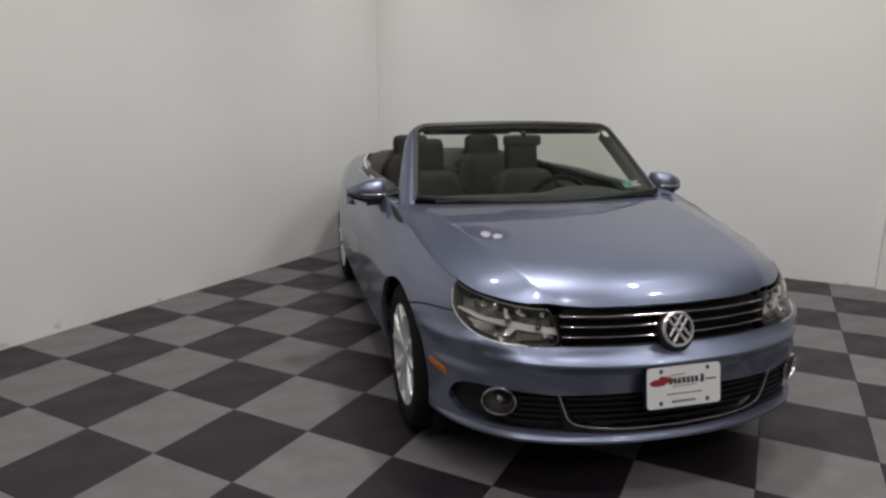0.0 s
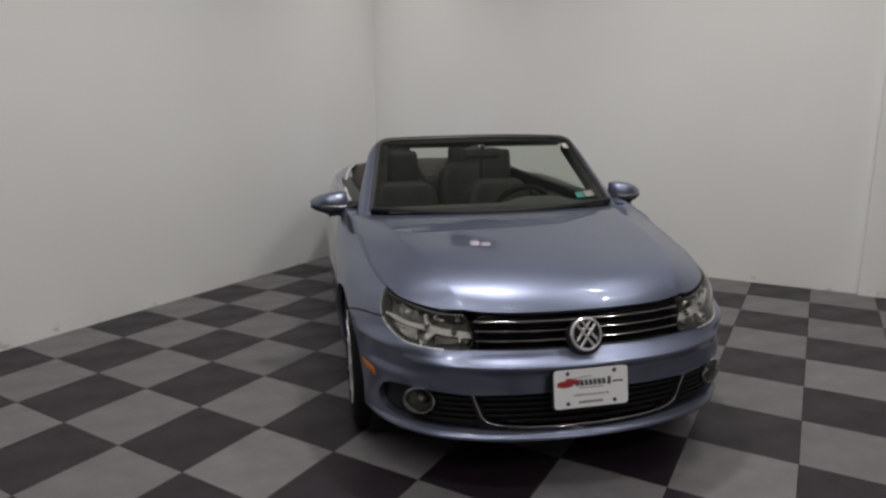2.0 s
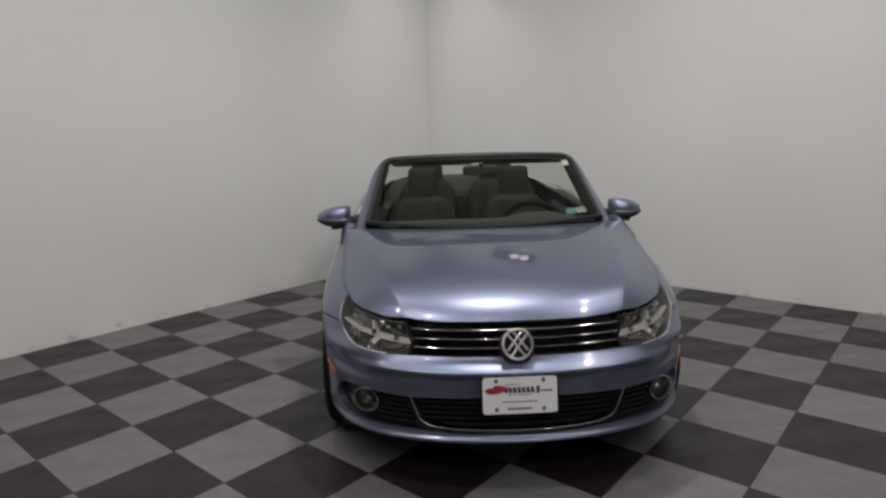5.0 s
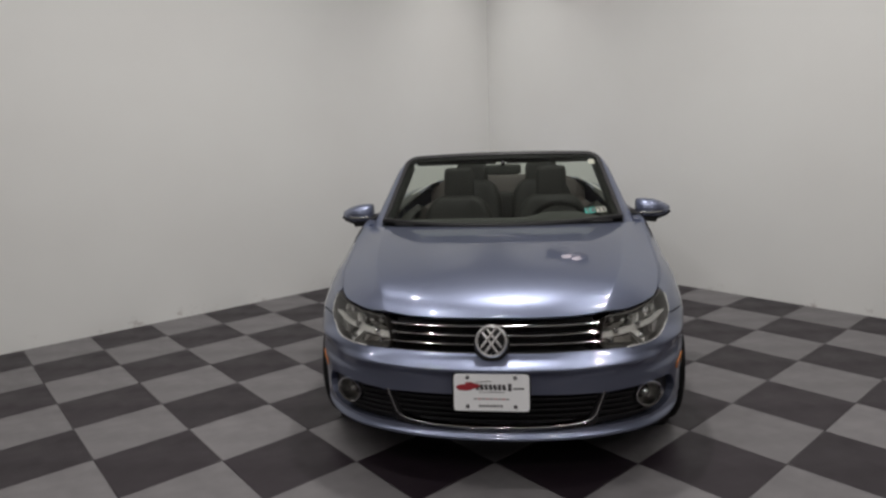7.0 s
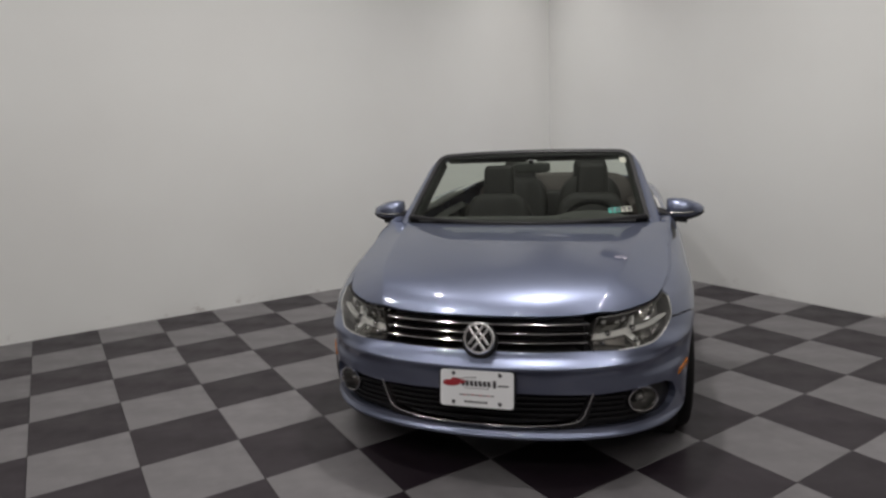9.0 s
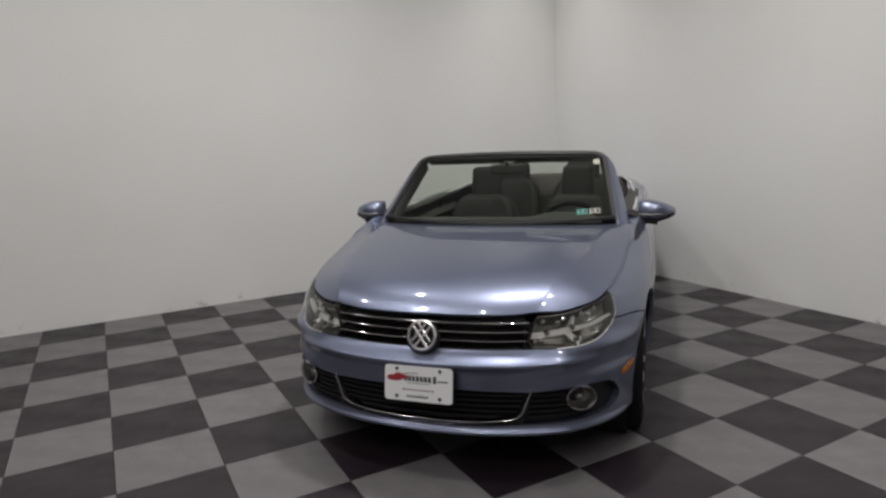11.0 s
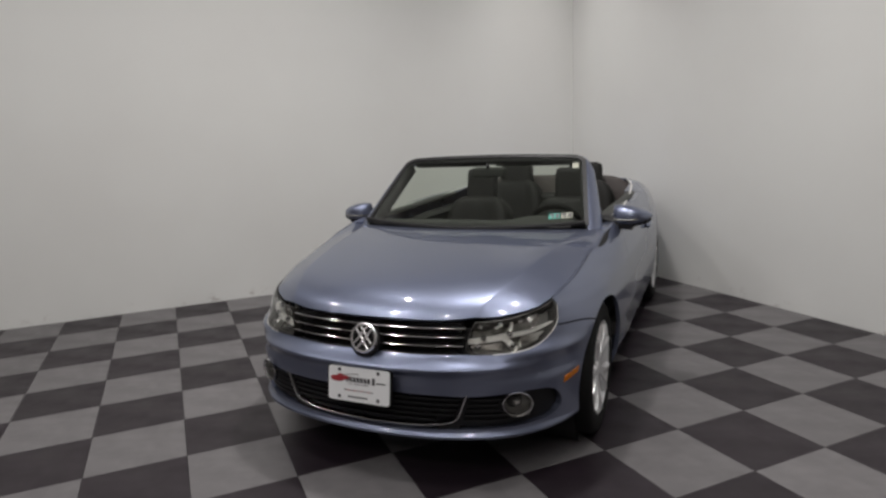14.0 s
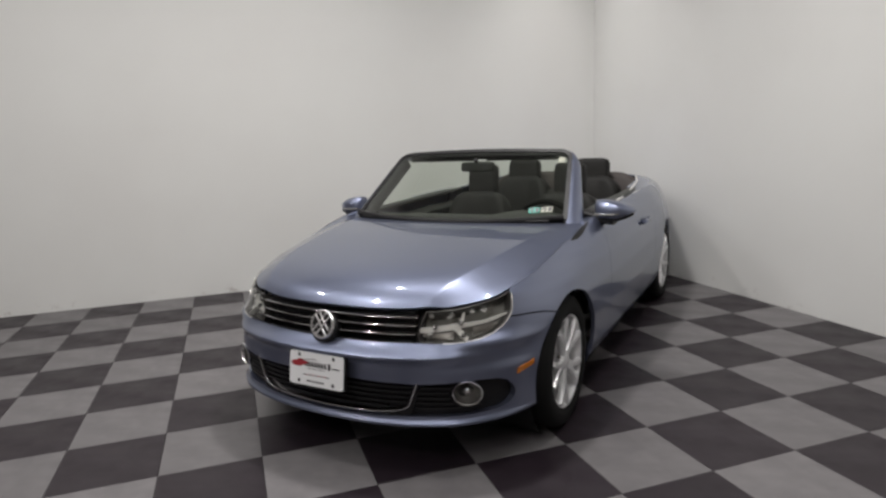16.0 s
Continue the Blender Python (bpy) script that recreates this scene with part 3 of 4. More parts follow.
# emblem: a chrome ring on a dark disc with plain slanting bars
emblem = new("emblem")
emblem.parent = car
emblem.matrix_local = pose(0.064, 0.005, 0.602, 0, 16, 0) @ Matrix.Scale(0.82, 4)
# black disc set low, standing for the shadowed notch under the badge
part("base", lathe([(0.084, 0.05), (0.084, 0.010), (0.078, 0.004), (0.001, 0.004)], 40, "X"), M_BLACK, emblem).matrix_local = pose(0, 0, -0.012)
part("disc", lathe([(0.068, 0.02), (0.068, 0.0), (0.04, -0.006), (0.001, -0.008)], 40, "X"), M_GLOSS, emblem)
part("ring", lathe([(0.066, 0.01), (0.074, 0.004), (0.076, -0.006), (0.070, -0.014), (0.063, -0.013), (0.060, -0.004)], 48, "X"), M_BADGE, emblem, "chrome ring of the badge")
for y0, z0, y1, z1 in ((-0.044, 0.044, 0.030, -0.054), (0.044, 0.044, -0.030, -0.054), (-0.020, 0.058, 0.046, -0.028), (0.020, 0.058, -0.046, -0.028)):
    part("bar", sweep([(-0.010, y0, z0), (-0.010, y1, z1)], round_section(0.012, 0.010, n=8), up=(1, 0, 0)), M_BADGE, emblem)

# bonnet
front_edge = [(x, y) for x, y, z in shell(np.array([(u, float(rim_z(u))) for u in np.linspace(0, TIP, 60)]))]
front_edge = [(x + 0.004, y) for x, y in front_edge]
hood_side = [(x, float(np.interp(x, RIM[:150, 0], RIM[:150, 1])) - d) for x, d in zip(np.linspace(0.47, 1.26, 18), np.interp(np.linspace(0.47, 1.26, 18), [0.40, 0.62, 1.26], [0.004, 0.008, 0.010]))]
hood_back = [(1.240, 0.70), (1.180, 0.60), (1.125, 0.40), (1.103, 0.2), (1.096, 0.0)]
hood_half = front_edge + hood_side + hood_back
hood_poly = hood_half + [(x, -y) for x, y in hood_half[::-1][1:-1]]
fold = np.array([(x, m * (float(crease(x)) + d)) for x in np.arange(0.12, 1.22, 0.012) for d in (-0.0045, 0.0, 0.0045) for m in (1, -1)])
part("bonnet", patch(top, hood_poly, [], 0.015, 0.0012, 0.02, edge=0.010, extra=fold), M_PAINT, car, "light blue metallic bonnet with two folds")
# scuttle between bonnet and windscreen
scut = [(1.098, 0.0), (1.105, 0.2), (1.127, 0.40), (1.182, 0.60), (1.242, 0.70), (1.262, 0.755), (1.38, 0.735), (1.33, 0.5), (1.28, 0.25), (1.265, 0)]
part("scuttle", patch(top, scut + [(x, -y) for x, y in scut[::-1][1:-1]], [], 0.04, 0, 0.01, -0.012), M_BLACK, car)


def wing(s):
    # top strip between bonnet and rim, and the side below it
    rim_pts = [(p[0], p[1]) for p in RIM if front_edge[-1][0] + 0.01 < p[0] < SEAM]
    strip = [front_edge[-1]] + hood_side + [(1.30, 0.735), (SEAM, 0.728)] + [(SEAM, rim_pts[-1][1])] + rim_pts[::-1]
    a = patch(top, strip, [], 0.012, 0, 0.012, mirror=s < 0)
    lamp_edge = [(uX(0.604), 0.601), (uX(0.52), 0.620), (uX(0.45), 0.627), (0.905, 0.629), (0.872, 0.633), (TIP - 0.026, 0.656), (TIP - 0.012, 0.681), (TIP + 0.001, 0.705), (TIP + 0.002, float(rim_z(TIP)))]
    rim_e = [(u, float(rim_z(u))) for u in np.linspace(TIP + 0.01, uX(SEAM), 60)]
    poly = lamp_edge + rim_e + [(uX(SEAM + 0.01), 0.6), (uX(SEAM), 0.24), (uX(1.13), 0.24)] + [(uX(x), z) for x, z in arc(HUB_F, HUB_Z, ARCH, -12, 122, 40)]
    b = patch(shell, poly, [], 0.015, 0.0012, 0.02, mirror=s < 0, edge=0.01)
    part("wing", join(a, b), M_PAINT, car)
    for x in (HUB_F, HUB_R):
        liner = part("arch_liner", lathe([(0.345, 0.0), (0.345, -0.30), (0.10, -0.30)], 40), M_BLACK, car)
        liner.matrix_local = pose(x, s * 0.765, HUB_Z, 0, 0, 0 if s > 0 else 180)
    gusset = [(uX(1.00), 0.838), (uX(1.07), 0.840), (uX(1.14), 0.855), (uX(1.22), 0.880)] + [(uX(x), float(rim_z(uX(x))) - 0.003) for x in (1.28, 1.18, 1.10, 1.05)]
    part("corner_trim", patch(shell, gusset, [], 0.012, 0, 0.004, 0.003, s < 0), M_BLACK, car, "black corner trim at the foot of the pillar")
    # door
    d = [(u, float(rim_z(u))) for u in np.linspace(uX(SEAM), uX(2.70), 50)] + [(uX(2.72), 0.8), (uX(2.70), 0.5), (uX(2.62), 0.25), (uX(SEAM), 0.25), (uX(SEAM + 0.01), 0.6)]
    rim2 = [(p[0], p[1]) for p in RIM if SEAM < p[0] < 2.70]
    cap = patch(top, [(x, y - 0.045) for x, y in rim2] + rim2[::-1], [], 0.02, 0, 0.01, mirror=s < 0)
    door = part("door", join(patch(shell, d, [], 0.025, 0.0009, 0.02, mirror=s < 0, edge=0.015), cap), M_PAINT, car)
    card = [(uX(SEAM), 0.35), (uX(2.70), 0.35)] + [(u, float(rim_z(u)) + 0.01) for u in np.linspace(uX(2.7), uX(SEAM), 30)]
    part("door_card", patch(shell, card, [], 0.05, 0, 0.05, -0.12, s < 0), M_DASH, door, "dark door trim")
    part("window_seal", sweep([(x, s * (y - 0.075), z - 0.010) for x, y, z in RIM if SEAM + 0.05 < x < 2.70], round_section(0.075, 0.030, power=3)), M_DASH, door, "dark padded top of the door")
    h = shell(np.array([[uX(2.36), 0.75]]))[0]
    part("door_handle", sweep(spline([(h[0] - 0.085, s * (h[1] + 0.004), 0.76), (h[0] - 0.06, s * (h[1] + 0.022), 0.763), (h[0] + 0.06, s * (h[1] + 0.023), 0.766), (h[0] + 0.085, s * (h[1] + 0.006), 0.766)], 16), round_section(0.018, 0.026)), M_PAINT, door)
    part("sill", patch(shell, [(uX(1.13), 0.235), (uX(2.95), 0.235), (uX(2.95), 0.165), (uX(1.13), 0.165)], [], 0.04, 0.002, 0.05, mirror=s < 0), M_PAINT, car)
    # rear quarter with its top
    q = [(u, float(rim_z(u))) for u in np.linspace(uX(2.70), uX(4.05), 50)] + [(uX(4.05), 0.60), (uX(3.70), 0.55)] + [(uX(x), z) for x, z in arc(HUB_R, HUB_Z, ARCH, 42, 192, 40)] + [(uX(2.62), 0.25), (uX(2.70), 0.5), (uX(2.72), 0.8)]
    rim3 = [(p[0], p[1]) for p in RIM if 2.70 < p[0] < 4.05]
    cap = patch(top, [(x, y - 0.12) for x, y in rim3] + rim3[::-1], [], 0.025, 0, 0.01, mirror=s < 0)
    quarter = part("rear_quarter", join(patch(shell, q, [], 0.025, 0.0009, 0.02, mirror=s < 0, edge=0.015), cap), M_PAINT, car)
    card = [(uX(2.70), 0.45), (uX(3.5), 0.45)] + [(u, float(rim_z(u)) + 0.012) for u in np.linspace(uX(3.5), uX(2.7), 30)]
    part("side_trim", patch(shell, card, [], 0.05, 0, 0.05, -0.17, s < 0), M_TRIM, quarter, "grey brown rear side trim")
    belt = [(x, y - float(np.interp(x, [1.6, 2.0, 3.0, 3.25], [0.030, 0.030, 0.098, 0.135]))) for x, y, z in RIM if 1.62 < x < 3.25]
    part("belt_strip", sweep([(x, s * y, z + 0.003) for x, y, z in top(np.array(belt))], round_section(0.014, 0.012)), M_STRIP, quarter, "pale metal strip along the belt line")
    # side marker
    part("side_marker", patch(shell, [(uX(0.350), 0.395), (uX(0.438), 0.417), (uX(0.441), 0.438), (uX(0.354), 0.419)], [], 0.012, 0, 0.006, 0.004, s < 0), M_AMBER, bumper, "amber side marker lamp")


both(wing)
rear = [(uX(4.05), 0.20), (uX(4.05), 0.60), (uX(4.05), float(rim_z(uX(4.05))))] + [(u, float(rim_z(u))) for u in np.linspace(uX(4.07), U_END - 0.002, 20)] + [(U_END - 0.002, 0.2)]
tail_low = [(uX(3.63), 0.22), (uX(3.70), 0.54), (uX(4.05), 0.59), (uX(4.05), 0.22)]
for s in (1, -1):
    part("rear_bumper", join(patch(shell, rear, [], 0.03, 0, 0.02, mirror=s < 0), patch(shell, tail_low, [], 0.03, 0, 0.02, mirror=s < 0)), M_PAINT, car)
deck = [(x, y) for x, y, z in RIM if x > 4.05]
deck_half = [(3.34, 0.001), (3.34, 0.645), (3.7, 0.60), (4.05, 0.56)] + [(x - 0.003, y) for x, y in deck]
part("rear_deck", patch(top, deck_half + [(x, -y) for x, y in deck_half[::-1]], [], 0.03, 0, 0.01), M_PAINT, car)


# windscreen: across -1..1, up 0..1
def screen(p):
    a, b = p[:, 0], p[:, 1]
    low = np.stack([1.068 + 0.184 * a ** 2 + 0 * b, 0.682 * a, 0.869 + 0.022 * a ** 2], 1)
    high = np.stack([1.635 + 0.050 * a ** 2, 0.578 * a, 1.277 - 0.018 * a ** 2], 1)
    bulge = 0.002 * (4 * b * (1 - b))
    return low + (high - low) * b[:, None] + np.stack([-bulge * 0.6, 0 * b, bulge * 0.75], 1)


frame_ob = new("windscreen_frame")
frame_ob.parent = car
sc = part("windscreen", patch(screen, [(-0.992, 0.0), (0.992, 0.0), (0.992, 0.89), (0.975, 0.945), (0.93, 0.985), (-0.93, 0.985), (-0.975, 0.945), (-0.992, 0.89)], [], 0.05, 0, 0), M_SCREEN, car, "clear windscreen with a black border")
sc.visible_shadow = False
inner = [(-0.955, 0.115), (-0.5, 0.10), (0, 0.09), (0.5, 0.10), (0.955, 0.115), (0.957, 0.5), (0.95, 0.86), (0.91, 0.915), (-0.91, 0.915), (-0.95, 0.86), (-0.957, 0.5)]
part("border", patch(screen, [(-0.99, 0.0), (0.99, 0.0), (0.99, 0.89), (0.973, 0.943), (0.93, 0.983), (-0.93, 0.983), (-0.973, 0.943), (-0.99, 0.89)], [inner], 0.04, 0, 0, -0.004), M_FRIT, sc, "dark border of the glass")


def surround_path(lean=0.0):
    """Once round the glass, from one foot over the header to the other: (across, up) pairs."""
    side, head, ra, rb = 0.992 + lean, 0.985 + lean, 0.105, 0.085
    half = [(side, b) for b in np.linspace(-0.16, head - rb, 22)]
    half += [(side - ra + ra * math.cos(t), head - rb + rb * math.sin(t)) for t in np.linspace(0.12, math.pi / 2, 10)]
    half += [(a, head) for a in np.linspace(side - ra - 0.03, 0.0, 16)]
    return half + [(-a, b) for a, b in half[::-1][1:]]


def surround(rows, section):
    """Lofts a section of (outwards in the glass's plane, inwards from its face) along rows of (across, up)."""
    q = np.array(rows, float)
    e = 0.002
    mid = screen(q)
    n = np.cross(screen(q + (e, 0)) - screen(q - (e, 0)), screen(q + (0, e)) - screen(q - (0, e)))
    n /= np.linalg.norm(n, axis=1)[:, None]
    n *= np.sign(n[:, 2:3])
    t = np.gradient(mid, axis=0)
    o = np.cross(t, n)
    o /= np.linalg.norm(o, axis=1)[:, None]
    centre = screen(np.array([[0.0, 0.5]]))[0]
    o *= np.sign(np.sum((mid - centre) * o, axis=1))[:, None]
    bm = bmesh.new()
    rings = [[bm.verts.new(tuple(mid[k] + o[k] * x - n[k] * d)) for x, d in section(q[k])] for k in range(len(q))]
    m = len(rings[0])
    for p, r in zip(rings, rings[1:]):
        for k in range(m):
            bm.faces.new((p[k], p[(k + 1) % m], r[(k + 1) % m], r[k]))
    bm.faces.new(rings[0])
    bm.faces.new(rings[-1])
    bmesh.ops.recalc_face_normals(bm, faces=bm.faces[:])
    return smooth(bm, 50)


def frame_section(q):
    f = min(1.0, max(0.0, q[1]))
    foot = max(0.0, 0.06 - q[1]) / 0.22
    w = (0.076 * (1 - f) + 0.024 * f) * (1 + 0.4 * foot)
    if q[1] < 0.93:
        w += 0.018 * min(1.0, (0.93 - q[1]) / 0.10)
    d = 0.095 * (1 - f) + 0.048 * f
    return [(-0.004, -0.003), (0.20 * w, -0.002), (0.45 * w, 0.07 * d), (0.70 * w, 0.18 * d), (0.90 * w, 0.33 * d), (w, 0.52 * d), (0.97 * w, 0.76 * d), (0.75 * w, 0.94 * d), (0.3 * w, d), (-0.006, 0.9 * d), (-0.010, 0.4 * d), (-0.010, 0.010)]


part("frame_rail", surround(surround_path(), frame_section), M_PAINT, frame_ob, "light blue painted rail up both pillars and over the glass")
part("gasket", surround(surround_path(-0.012)[4:-4], lambda q: [(0.011, -0.007), (0.011, 0.004), (-0.012, 0.004), (-0.012, -0.003)]), M_BLACK, frame_ob, "thin black seal round the glass")
for s in (1, -1):
    line = screen(np.array([(s * 0.965, b) for b in np.linspace(0.05, 0.95, 16)]))
    part("pillar_lining", sweep([(x + 0.034, y, z - 0.040) for x, y, z in line], round_section(0.082, 0.034, power=3), up=(0, s, 0.0)), M_LINING, frame_ob, "dark grey lining of the windscreen pillar")
on = screen(np.array([(a, 0.965) for a in np.linspace(-0.88, 0.88, 49)]))
base_line = screen(np.array([(a, 0.055) for a in np.linspace(-0.97, 0.97, 40)]))
part("cowl_seal", sweep([(x - 0.012, y, z + 0.008) for x, y, z in base_line], round_section(0.036, 0.034, power=2.4, n=10)), M_BLACK, frame_ob, "black rubber seal at the foot of the glass")
part("inner_header", sweep([(x + 0.058, y, z - 0.034) for x, y, z in on], round_section(0.10, 0.028, power=3), up=(0, 0, 1)), M_DASH, frame_ob, "dark lining of the header rail")
part("radiator_panel", box(0.17, 0.20, -0.385, 0.385, 0.24, 0.665), M_BLACK, car)


# headlamps
def bowl(name, u, z, back, s, parent, yaw=24):
    """A round mirror bowl with its cap, facing ahead from a place behind the lens."""
    c = shell(np.array([[u, z]]))[0]
    o = new(name)
    o.parent = parent
    n = np.array([np.interp(u, ARC, OUT[:, 0]), np.interp(u, ARC, OUT[:, 1])])
    o.matrix_local = Matrix.Translation((c[0] - n[0] * back, s * (c[1] - n[1] * back), c[2])) @ pose(0, 0, 0, 0, 0, -s * yaw)
    return o


def headlamp(s):
    lamp = new("headlamp")
    lamp.parent = car
    part("lens", patch(shell, LAMP, [], 0.015, 0.002, 0.004, 0.001, s < 0, 0.008), M_LENS, lamp, "clear headlamp lens").visible_shadow = False
    part("housing", patch(shell, LAMP, [], 0.015, 0.0, 0.0, -0.062, s < 0, 0.01), M_INLAMP, lamp)
    rim_p = resample(np.array(LAMP), 0.01)
    part("surround", patch(shell, rim_p, [shrink(rim_p, 0.004)], 0.01, 0, 0.055, -0.004, s < 0), M_WELL, lamp, "dark border of the lens")
    for u, z, r in ((0.775, 0.660, 0.038), (0.590, 0.644, 0.032), (0.500, 0.643, 0.026)):
        o = bowl("main_reflector", u, z, 0.052, s, lamp)
        part("dish", lathe([(r * 1.06, -0.004), (r, 0.0), (r * 0.8, 0.018), (r * 0.5, 0.03), (0.001, 0.036)], 32, "X"), M_REFLECT, o, "round silvered lamp reflector")
        part("cap", lathe([(r * 0.5 * math.sin(a), 0.004 - r * 0.5 * math.cos(a)) for a in np.linspace(0.03, 1.6, 9)] + [(r * 0.4, 0.034)], 24, "X"), M_CHROME, o)

    # silver trim that forks like a Y lying on its side
    def ribbon(line, w0, w1):
        c = spline(line, 16)
        n = np.gradient(c, axis=0)
        n = np.stack([-n[:, 1], n[:, 0]], 1) / np.linalg.norm(n, axis=1)[:, None] * (np.linspace(w0, w1, 16) / 2)[:, None]
        return patch(shell, [tuple(q) for q in c - n] + [tuple(q) for q in (c + n)[::-1]], [], 0.008, 0, 0.022, -0.020, s < 0, 0.008)

    for line, w0, w1 in ((((0.446, 0.600), (0.49, 0.603), (0.55, 0.608), (0.61, 0.614)), 0.020, 0.022), (((0.60, 0.615), (0.68, 0.619), (0.77, 0.625), (0.872, 0.646)), 0.020, 0.008),
                         (((0.605, 0.612), (0.632, 0.596), (0.662, 0.570)), 0.022, 0.020), (((0.632, 0.618), (0.650, 0.640), (0.662, 0.672)), 0.018, 0.008)):
        part("trim", ribbon(line, w0, w1), M_BEZEL, lamp, "satin silver trim inside the lamp")
    part("turn_signal", patch(shell, [(0.455, 0.568), (0.60, 0.570), (0.605, 0.594), (0.46, 0.586)], [], 0.008, 0, 0.02, -0.030, s < 0), M_REFLECT, lamp, "silvered turn signal reflector")
    part("side_reflector", patch(shell, [(0.690, 0.580), (0.790, 0.592), (0.835, 0.616), (0.70, 0.606)], [], 0.008, 0, 0.02, -0.030, s < 0), M_REFLECT, lamp, "silvered side reflector")
    # small chrome spheres added behind the lens only to catch sparkling highlights
    for u, z in ((0.600, 0.660), (0.640, 0.622), (0.515, 0.610), (0.700, 0.668), (0.500, 0.655), (0.648, 0.578), (0.49, 0.577)):
        p = along([u], [z], -0.014)[0]
        bulb = part("bulb", lathe([(0.012 * math.sin(a), -0.012 * math.cos(a)) for a in np.linspace(0.04, 3.1, 13)], 20, "X"), M_CHROME, lamp)
        bulb.matrix_local = pose(p[0], s * p[1], p[2])
    # the white reflection on the lens's outer and lower edge, built as a pale thread
    edge_pts = np.array(LAMP[-9:])
    part("lens_edge", sweep([(x, s * y, z) for x, y, z in along(*spline(edge_pts, 40).T, -0.001)], round_section(0.0035, 0.0035, power=2, n=8)), M_BEZEL, lamp, "pale line standing for the reflection along the lens edge")


both(headlamp)

# number plate on its bracket
plate = new("number_plate")
plate.parent = car
plate.matrix_local = pose(0.006, 0.006, 0.421, 0, 8, 0) @ Matrix.Scale(0.95, 4)


def rounded(x0, x1, w, h, r):
    """An upright slab with rounded corners."""
    bm = bmesh.new()
    rim = [(sy * (w - r) + r * math.cos(radians(a)), sz * (h - r) + r * math.sin(radians(a))) for sy, sz, q in ((1, 1, 0), (-1, 1, 90), (-1, -1, 180), (1, -1, 270)) for a in np.linspace(q, q + 90, 6)]
    f, b = [bm.verts.new((x0, y, z)) for y, z in rim], [bm.verts.new((x1, y, z)) for y, z in rim]
    bm.faces.new(f)
    bm.faces.new(b[::-1])
    for k in range(len(rim)):
        m = (k + 1) % len(rim)
        bm.faces.new((f[m], f[k], b[k], b[m]))
    bmesh.ops.recalc_face_normals(bm, faces=bm.faces[:])
    return smooth(bm, 40)


part("frame", rounded(-0.004, 0.012, 0.156, 0.079, 0.016), M_BLACK, plate)
part("panel", rounded(-0.008, 0.002, 0.150, 0.074, 0.014), M_WHITE, plate, "white dealer plate with printed bars")


# wheels
def wheel_parts(w):
    part("tyre", lathe([(0.216, -0.105), (0.235, -0.113), (0.275, -0.114), (0.300, -0.102), (0.311, -0.082), (0.3105, -0.030), (0.305, -0.027), (0.305, -0.020), (0.311, -0.017), (0.311, 0.017), (0.305, 0.020), (0.305, 0.027), (0.3105, 0.030), (0.311, 0.082), (0.303, 0.100), (0.290, 0.110), (0.272, 0.114), (0.250, 0.1155), (0.232, 0.113), (0.214, 0.105)], 64), M_RUBBER, w, "black rubber tyre")
    rim = part("rim", lathe([(0.217, 0.108), (0.211, 0.106), (0.203, 0.090), (0.194, 0.03), (0.196, -0.10)], 64), M_ALLOY, w, "silver alloy rim with five split spokes")
    part("brake_disc", lathe([(0.14, 0.0), (0.14, 0.012), (0.05, 0.02)], 40), M_ALLOY, w)
    part("barrel", lathe([(0.196, -0.02), (0.001, -0.02)], 40), M_BLACK, w)
    for k in range(5):
        for d in (-13, 13):
            a, b = radians(72 * k + 90 + d * 0.55), radians(72 * k + 90 + d * 1.25)
            pts = [(r * math.cos(t), y, r * math.sin(t)) for r, y, t in ((0.042, 0.086, a), (0.10, 0.092, a), (0.155, 0.099, (a + b) / 2), (0.208, 0.100, b))]
            part("spoke", sweep(spline(pts, 10), lambda f: round_section(0.032 - 0.005 * f, 0.030, power=3.2, n=10), up=(0, 1, 0)), M_ALLOY, rim)
    part("hub_cap", lathe([(0.052, 0.06), (0.052, 0.090), (0.044, 0.098), (0.028, 0.102), (0.001, 0.103)], 32), M_ALLOY, rim)
    for k in range(5):
        a = radians(72 * k + 54)
        part("wheel_nut", lathe([(0.009, 0.0), (0.009, 0.010), (0.005, 0.013), (0.001, 0.0135)], 10), M_INLAMP, rim).matrix_local = pose(0.056 * math.cos(a), 0.074, 0.056 * math.sin(a))


wheel = new("wheel")
wheel.parent = car
wheel_parts(wheel)
wheel.matrix_local = pose(HUB_F, 0.716, HUB_Z)
for x, y, rz in ((HUB_F, -0.716, 180), (HUB_R, 0.712, 0), (HUB_R, -0.712, 180)):
    copy_thing(wheel, pose(x, y, HUB_Z, 0, 20, rz))


